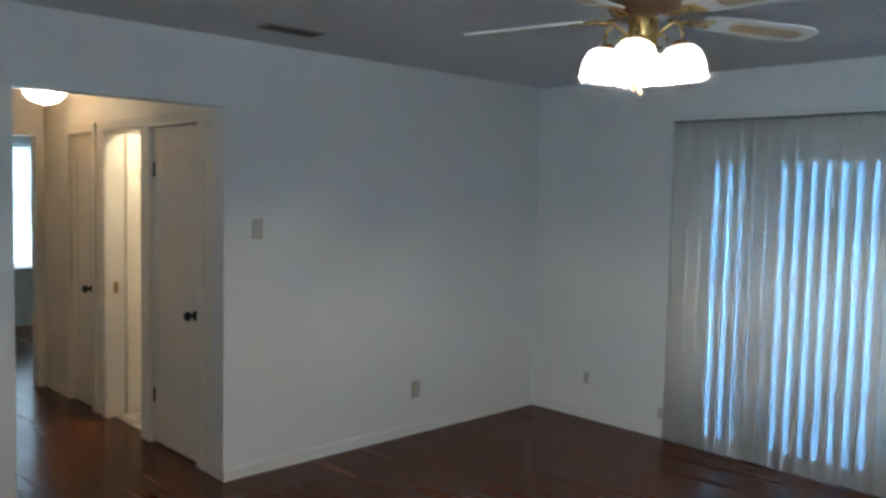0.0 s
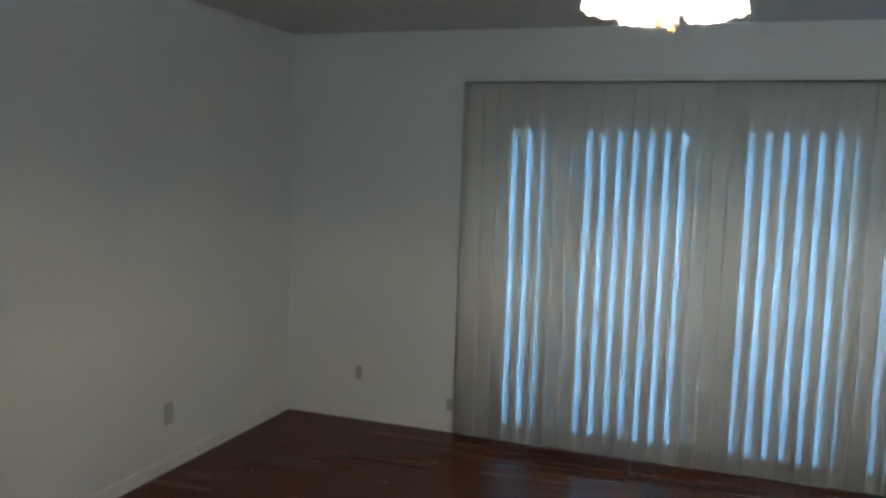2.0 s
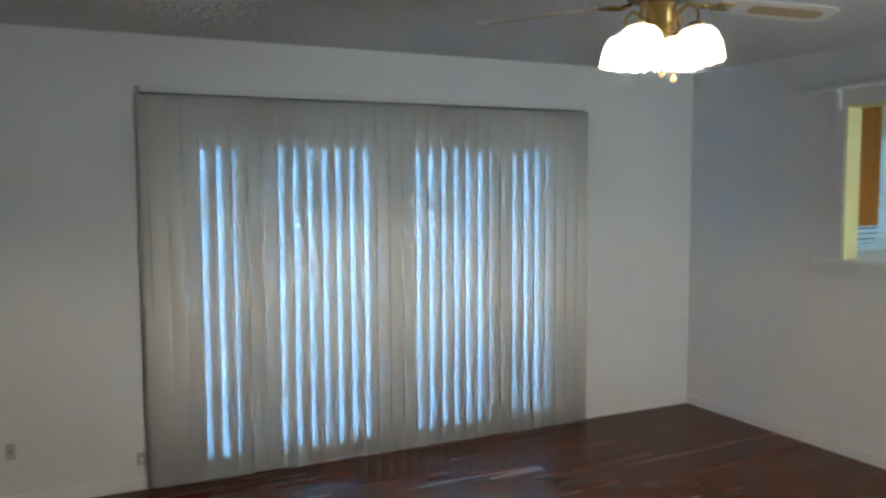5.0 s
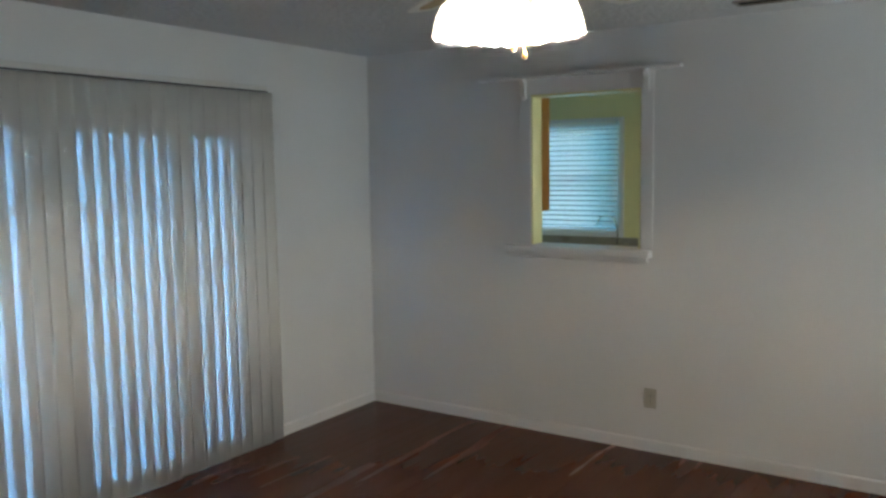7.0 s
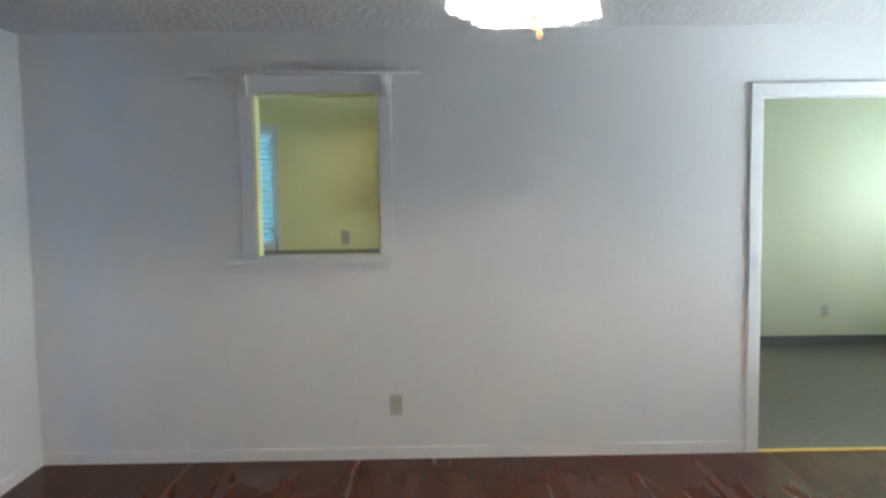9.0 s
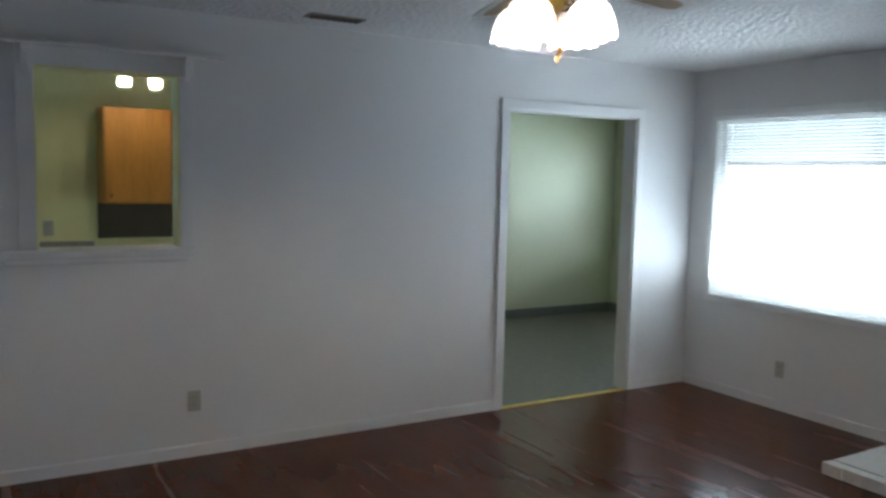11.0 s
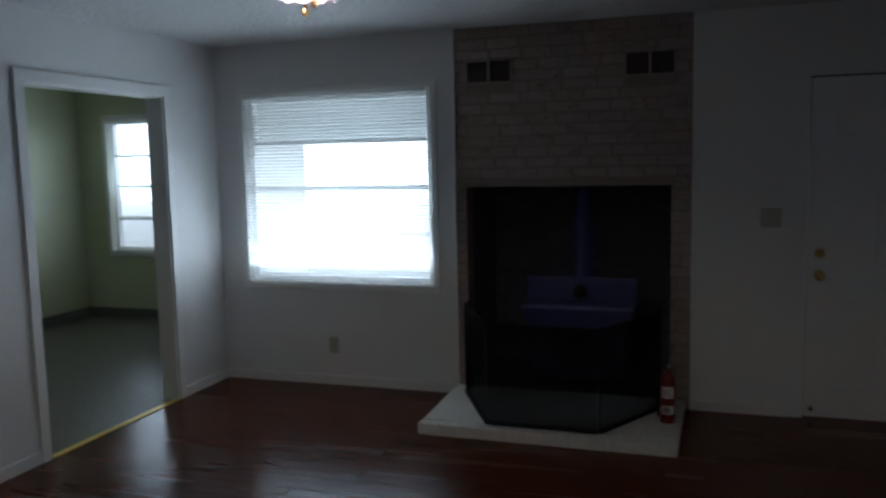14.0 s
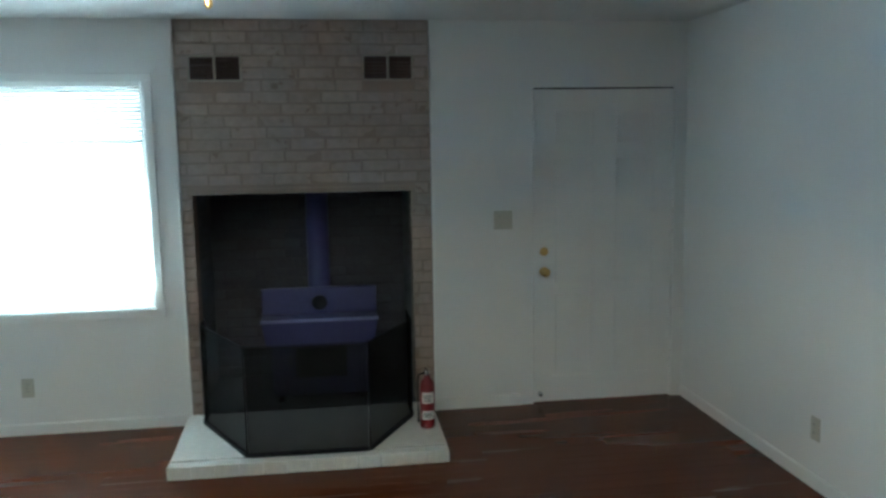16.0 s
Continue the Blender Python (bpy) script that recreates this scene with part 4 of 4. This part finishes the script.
def brick_vent(x0, x1, z0, z1):
    th = thing("wall_vent", "dark two-part louvred warm-air vent set in the bricks", "vent", group="brick vents")
    part("backing", bbox(x0 + 0.004, x1 - 0.004, 0.003, 0.012, z0 + 0.004, z1 - 0.004, 0.001), M["louvre"], th)
    xm = (x0 + x1) / 2
    for p, q, s, e in ((x0, x1, z0, z0 + 0.012), (x0, x1, z1 - 0.012, z1), (x0, x0 + 0.012, z0 + 0.012, z1 - 0.012), (x1 - 0.012, x1, z0 + 0.012, z1 - 0.012), (xm - 0.008, xm + 0.008, z0 + 0.012, z1 - 0.012)):
        part("frame", bbox(p, q, 0.006, 0.026, s, e, 0.003), M["ventframe"], th)
    for p, q in ((x0 + 0.012, xm - 0.008), (xm + 0.008, x1 - 0.012)):
        for k in range(6):
            bm = bmesh.new()
            box(bm, p, q, -0.008, 0.008, -0.001, 0.001, pose(0, 0.018, z0 + 0.026 + k * (z1 - z0 - 0.05) / 5, 35))
            part("louvre", bm, M["louvre"], th)


VENTS = ((2.778, 3.086, 2.078, 2.232), (1.763, 2.068, 2.08, 2.235))
for v in VENTS:
    brick_vent(*v)

# ---- kitchen ----
def cabinet(label, x0, x1, y0, y1, z0, z1, face):
    """A wall cabinet whose doors look towards +x (face 1) or -x (face -1)."""
    th = thing("wall_cabinet", label, "cabinet")
    part("body", bbox(x0, x1, y0, y1, z0, z1, 0.003), M["oak"], th)
    n = max(1, round((y1 - y0) / 0.6))
    w = (y1 - y0) / n
    for k in range(n):
        p, q = y0 + k * w + 0.006, y0 + (k + 1) * w - 0.006
        f = (x1 + 0.001, x1 + 0.019) if face > 0 else (x0 - 0.019, x0 - 0.001)
        d = part("door", bbox(*f, p, q, z0 + 0.006, z1 - 0.006, 0.005), M["oak"], th)
        hx = f[1] + 0.001 if face > 0 else f[0] - 0.001
        part("handle", solid_lathe([(0.008, 0.0), (0.007, 0.012), (0.014, 0.02), (0.010, 0.026)], 12, pose(hx, q - 0.04, z0 + 0.06, 0, 90 * face)), M["brass"], d)


cabinet("honey oak wall cabinet beside the pass-through", L + 0.128, L + 0.46, 4.725, 5.60, 1.37, 2.15, 1)
cabinet("honey oak wall cabinet on the yellow wall", KX - 0.32, KX - 0.001, 3.05, 4.02, 1.33, 2.05, -1)
# dark panel painted in where the cabinet shades the wall
structure("backsplash", bbox(KX - 0.012, KX - 0.001, 3.05, 4.02, 1.05, 1.328, 0.002), M["cabinet_shade"], "dark wall panel that paints the shade below the wall cabinet", "backsplash")
base = thing("base_cabinet", "honey oak base cabinet along the kitchen window wall", "cabinet")
part("body", bbox(KX - 0.60, KX - 0.001, 3.05, D - 0.01, 0.10, 0.88, 0.003), M["oak"], base)
part("plinth", bbox(KX - 0.54, KX - 0.002, 3.05, D - 0.01, 0.0, 0.099, 0.002), M["slot"], base)
for k in range(5):
    y0 = 3.06 + k * 0.565
    d = part("door", bbox(KX - 0.62, KX - 0.601, y0, y0 + 0.55, 0.12, 0.86, 0.005), M["oak"], base)
    part("handle", solid_lathe([(0.008, 0.0), (0.007, 0.012), (0.014, 0.02), (0.010, 0.026)], 12, pose(KX - 0.621, y0 + 0.5, 0.8, 0, -90)), M["brass"], d)
ct = thing("worktop", "brown laminate worktop with upstand under the window", "worktop")
part("top", bbox(KX - 0.63, KX - 0.001, 3.05, D - 0.01, 0.881, 0.92, 0.006), M["counter"], ct)
part("upstand", bbox(KX - 0.025, KX - 0.001, 4.05, D - 0.01, 0.921, 1.03, 0.004), M["counter"], ct)
fc = thing("faucet", "slim chrome gooseneck kitchen faucet behind the sink", "faucet", pose(KX - 0.13, 4.93, 0.921))
part("spout_base", solid_lathe([(0.028, 0.0), (0.026, 0.02), (0.016, 0.04)], 16), M["chrome"], fc)
arc = [(0, 0, 0.03), (0, 0, 0.22)] + [(-0.02, 0.09 - 0.09 * math.cos(t), 0.22 + 0.09 * math.sin(t)) for t in [radians(15 + i * 15) for i in range(12)]]
part("spout", tube(arc, 0.008, 10), M["chrome"], fc, "slim arched spout")
part("lever", tube([(0, -0.03, 0.0), (0, -0.06, 0.05), (-0.02, -0.10, 0.07)], 0.008, 8), M["chrome"], fc)
kl = thing("kitchen_lamp", "two lit glass globes on a short ceiling bar", "ceiling lamp", pose(6.6, 3.825, H))
part("canopy", solid_lathe([(0.06, -0.001), (0.06, -0.02), (0.02, -0.035)], 20), M["brass"], kl)
part("stem", solid_lathe([(0.009, -0.03), (0.009, -0.17)], 10), M["brass"], kl)
part("bar", bbox(-0.012, 0.012, -0.12, 0.12, -0.185, -0.168, 0.004), M["brass"], kl)
for y in (-0.105, 0.105):
    part("globe", lathe([(0.022, -0.186), (0.042, -0.20), (0.050, -0.232), (0.046, -0.258), (0.036, -0.272)], 18, pose(0, y, 0)), M["dome"], kl, "lit white glass globe")

# ---- hall lamp ----
structure("trim_strike_plate", bbox(-1.6395, -1.6365, 3.295, 3.325, 0.88, 0.96, 0.001), M["brass"], "small brass strike plate on the bathroom door jamb", "strike plate")
hl = thing("hall_lamp", "lit white glass dome lamp on the hall ceiling", "ceiling lamp", pose(-2.0, 2.97, H))
part("canopy", solid_lathe([(0.07, -0.001), (0.07, -0.03), (0.03, -0.05), (0.012, -0.06), (0.012, -0.16), (0.05, -0.17)], 24), M["brass"], hl)
part("dome", lathe([(0.135, -0.172), (0.130, -0.195), (0.10, -0.23), (0.05, -0.255), (0.001, -0.26)], 28), M["dome"], hl, "glowing white glass dome")
# unseen fixture added above bath_light
bl = thing("bath_lamp", "unseen white dome lamp added to light the bathroom doorway", "ceiling lamp", pose(-1.17, 3.75, H))
part("dome", lathe([(0.14, -0.002), (0.13, -0.05), (0.09, -0.09), (0.04, -0.105), (0.001, -0.108)], 24), M["dome"], bl)


# ---- trees seen through the kitchen windows ----
def tree(x, y, height, spread, seed):
    r = random.Random(seed)
    th = thing("tree", "leafy green garden tree outside the kitchen", "tree", pose(x, y, -0.25), group="garden trees")
    pts = [(0, 0, 0), (0.05, 0.03, height * 0.2), (-0.04, 0.06, height * 0.45)]
    bm = bmesh.new()
    for i in range(8):
        a, e = r.uniform(0, 6.3), r.uniform(0.5, 1.0)
        tip = (spread * 0.7 * math.cos(a), spread * 0.7 * math.sin(a), height * (0.45 + 0.45 * e))
        tube([pts[2], tuple((p + q) / 2 + r.uniform(-0.2, 0.2) for p, q in zip(pts[2], tip)), tip], 0.035, 6, bm)
    rings = []
    for k, (p, rad) in enumerate(zip(pts, (0.17, 0.12, 0.08))):
        rings.append([bm.verts.new((p[0] + rad * math.cos(t * 0.7854), p[1] + rad * math.sin(t * 0.7854), p[2])) for t in range(8)])
    for a, b in zip(rings, rings[1:]):
        for k in range(8):
            bm.faces.new((a[k], a[(k + 1) % 8], b[(k + 1) % 8], b[k])).smooth = True
    part("trunk", bm, M["bark"], th)
    verts, faces = [], []
    for c in range(60):
        a, rr, zz = r.uniform(0, 6.3), spread * math.sqrt(r.random()), height * r.uniform(0.18, 1.0)
        cx, cy = rr * math.cos(a), rr * math.sin(a)
        for i in range(45):
            p = Vector((cx + r.gauss(0, 0.22), cy + r.gauss(0, 0.22), zz + r.gauss(0, 0.2)))
            q = Euler((r.uniform(0, 3), r.uniform(0, 3), r.uniform(0, 6))).to_matrix()
            s = r.uniform(0.04, 0.09)
            n = len(verts)
            verts += [p + q @ Vector(v) * s for v in ((-1, 0, 0), (0, -0.45, 0.1), (1, 0, 0), (0, 0.45, 0.1))]
            faces.append((n, n + 1, n + 2, n + 3))
    me = bpy.data.meshes.new("crown")
    me.from_pydata(verts, [], faces)
    me.materials.append(M["leaf"])
    ob = new("crown", me)
    ob.parent = th
    tagged(ob, kind="stuff")


for x, y, h, s in ((13.5, 7.5, 5.0, 1.9), (12.0, 10.5, 5.5, 2.2), (9.0, 13.0, 5.2, 2.2), (16.0, 9.5, 6.0, 2.4)):
    tree(x, y, h, s, int(x * 10))

# ---- floor boards ----
fl = slab("floor", -6.0, L, 0.0, D, -0.12, -0.006, M["joint"], "dark red-brown hardwood strip floor", "floor")
fl_bed = slab("floor_bed", -6.0, -2.88, 1.2, 5.0, -0.1, -0.001, M["wood"], "dark red-brown hardwood bedroom floor", "floor")
BW = 0.0843
rng = random.Random(11)
board_mesh = {}


def board(length):
    if length not in board_mesh:
        bm = bmesh.new()
        h, w = length / 2 - 0.0004, BW / 2 - 0.0003
        top = [bm.verts.new((x, y, 0)) for x, y in ((-h + 0.0005, -w + 0.0005), (h - 0.0005, -w + 0.0005), (h - 0.0005, w - 0.0005), (-h + 0.0005, w - 0.0005))]
        low = [bm.verts.new((x, y, -0.0008)) for x, y in ((-h, -w), (h, -w), (h, w), (-h, w))]
        bot = [bm.verts.new((x, y, -0.0055)) for x, y in ((-h, -w), (h, -w), (h, w), (-h, w))]
        bm.faces.new(top)
        for a, b in ((low, top), (bot, low)):
            for i in range(4):
                bm.faces.new((a[i], a[(i + 1) % 4], b[(i + 1) % 4], b[i]))
        board_mesh[length] = mesh_of("floor_board", bm, M["wood"])
    return board_mesh[length]


for row in range(70):
    y = (row + 0.5) * BW
    cuts = [[1.25, 2.0, 1.75], [2.0, 1.25, 1.75], [1.75, 1.5, 1.75], [1.5, 2.0, 1.5], [1.0, 2.25, 1.75], [2.25, 1.75, 1.0]][rng.randrange(6)]
    x = 0.0
    for c in cuts:
        piece("floor_board", board(c), fl, pose(x + c / 2, y, rng.uniform(-0.0002, 0.0001)))
        x += c
    if 2.10 - BW / 2 < y < 3.25 + BW / 2 and y + BW / 2 < 3.30:
        x = 0.0
        for c in (1.5, 1.38):
            piece("floor_board", board(c), fl, pose(x - c / 2, y, rng.uniform(-0.0002, 0.0001)))
            x -= c

# ---- fireplace bricks ----
brick_mesh = {}


def brick(length, depth, material, height=0.058):
    key = (round(length, 2), depth, material, height)
    if key not in brick_mesh:
        bm = bmesh.new()
        h, z = length / 2, height / 2
        r = random.Random(int(length * 1000))
        back = [bm.verts.new((x, -depth, zz)) for x, zz in ((-h, -z), (h, -z), (h, z), (-h, z))]
        mid = [bm.verts.new((x, -0.004, zz)) for x, zz in ((-h, -z), (h, -z), (h, z), (-h, z))]
        front = [bm.verts.new((x * (1 - 0.005 / h) + r.uniform(-0.004, 0.004), r.uniform(-0.0015, 0.001), zz * r.uniform(0.80, 0.94))) for x, zz in ((-h, -z), (h, -z), (h, z), (-h, z))]
        bm.faces.new(front)
        for a, b in ((mid, front), (back, mid)):
            for i in range(4):
                bm.faces.new((a[i], a[(i + 1) % 4], b[(i + 1) % 4], b[i]))
        brick_mesh[key] = mesh_of("brick", bm, M[material])
    return brick_mesh[key]


COURSE = 0.0697
rng = random.Random(3)
for row in range(35):
    z = (row + 0.5) * COURSE
    spans = [(FX0 + 0.006, FX1 - 0.006)] if z > OZ + 0.05 else [(FX0 + 0.006, OX0), (OX1, FX1 - 0.006)] if z < OZ - 0.02 else [(FX0 + 0.006, OX0 - 0.024), (OX1 + 0.024, FX1 - 0.006)]
    for v in VENTS:
        cut = []
        for p, q in spans:
            if v[2] < z + 0.028 and z - 0.028 < v[3] and p < v[1] and v[0] < q:
                cut += [(p, v[0] - 0.004), (v[1] + 0.004, q)]
            else:
                cut.append((p, q))
        spans = [s for s in cut if s[1] - s[0] > 0.03]
    for p, q in spans:
        start = FX0 + 0.006 + (0.1065 if row % 2 else 0.0) - 0.213 + rng.choice((-0.02, 0.0, 0.015, 0.03))
        x = start
        while x < q:
            step = rng.choice((0.193, 0.203, 0.213, 0.213, 0.223))
            a, b = max(x, p), min(x + step - rng.choice((0.008, 0.012)), q)
            if b - a > 0.025:
                piece("brick", brick(round(b - a, 3), 0.012, "brick", rng.choice((0.055, 0.058, 0.062))), fw, pose((a + b) / 2, 0.003 + rng.uniform(-0.004, 0.005), z + rng.uniform(-0.0015, 0.0015), rng.uniform(-2.4, 2.4), rng.uniform(-0.6, 0.6), rng.uniform(-1.6, 1.6)))
            x += step
for row in range(22):
    z = 0.075 + (row + 0.5) * COURSE
    x = OX0 - 0.02 - (0.1065 if row % 2 else 0.0)
    while x < OX1:
        a, b = max(x, OX0 - 0.01), min(x + 0.203, OX1 + 0.01)
        if b - a > 0.03:
            piece("brick", brick(round(b - a, 3), 0.010, "firebox_dark"), fb, pose((a + b) / 2, FY - 0.002 + rng.uniform(-0.004, 0.006), z))
        x += 0.213
    for side, bx, rz in ((0, OX0 - 0.010, -90), (1, OX1 + 0.010, 90)):
        y = -0.155 - (0.1065 if row % 2 else 0.0)
        for k in range(4):
            b, a = min(y - 0.213 * k, -0.155), max(y - 0.213 * k - 0.203, FY + 0.01)
            if b - a > 0.03:
                piece("brick", brick(round(b - a, 3), 0.008, "firebox_dark"), fb, pose(bx + rng.uniform(-0.003, 0.003), (a + b) / 2, z, 0, 0, rz))
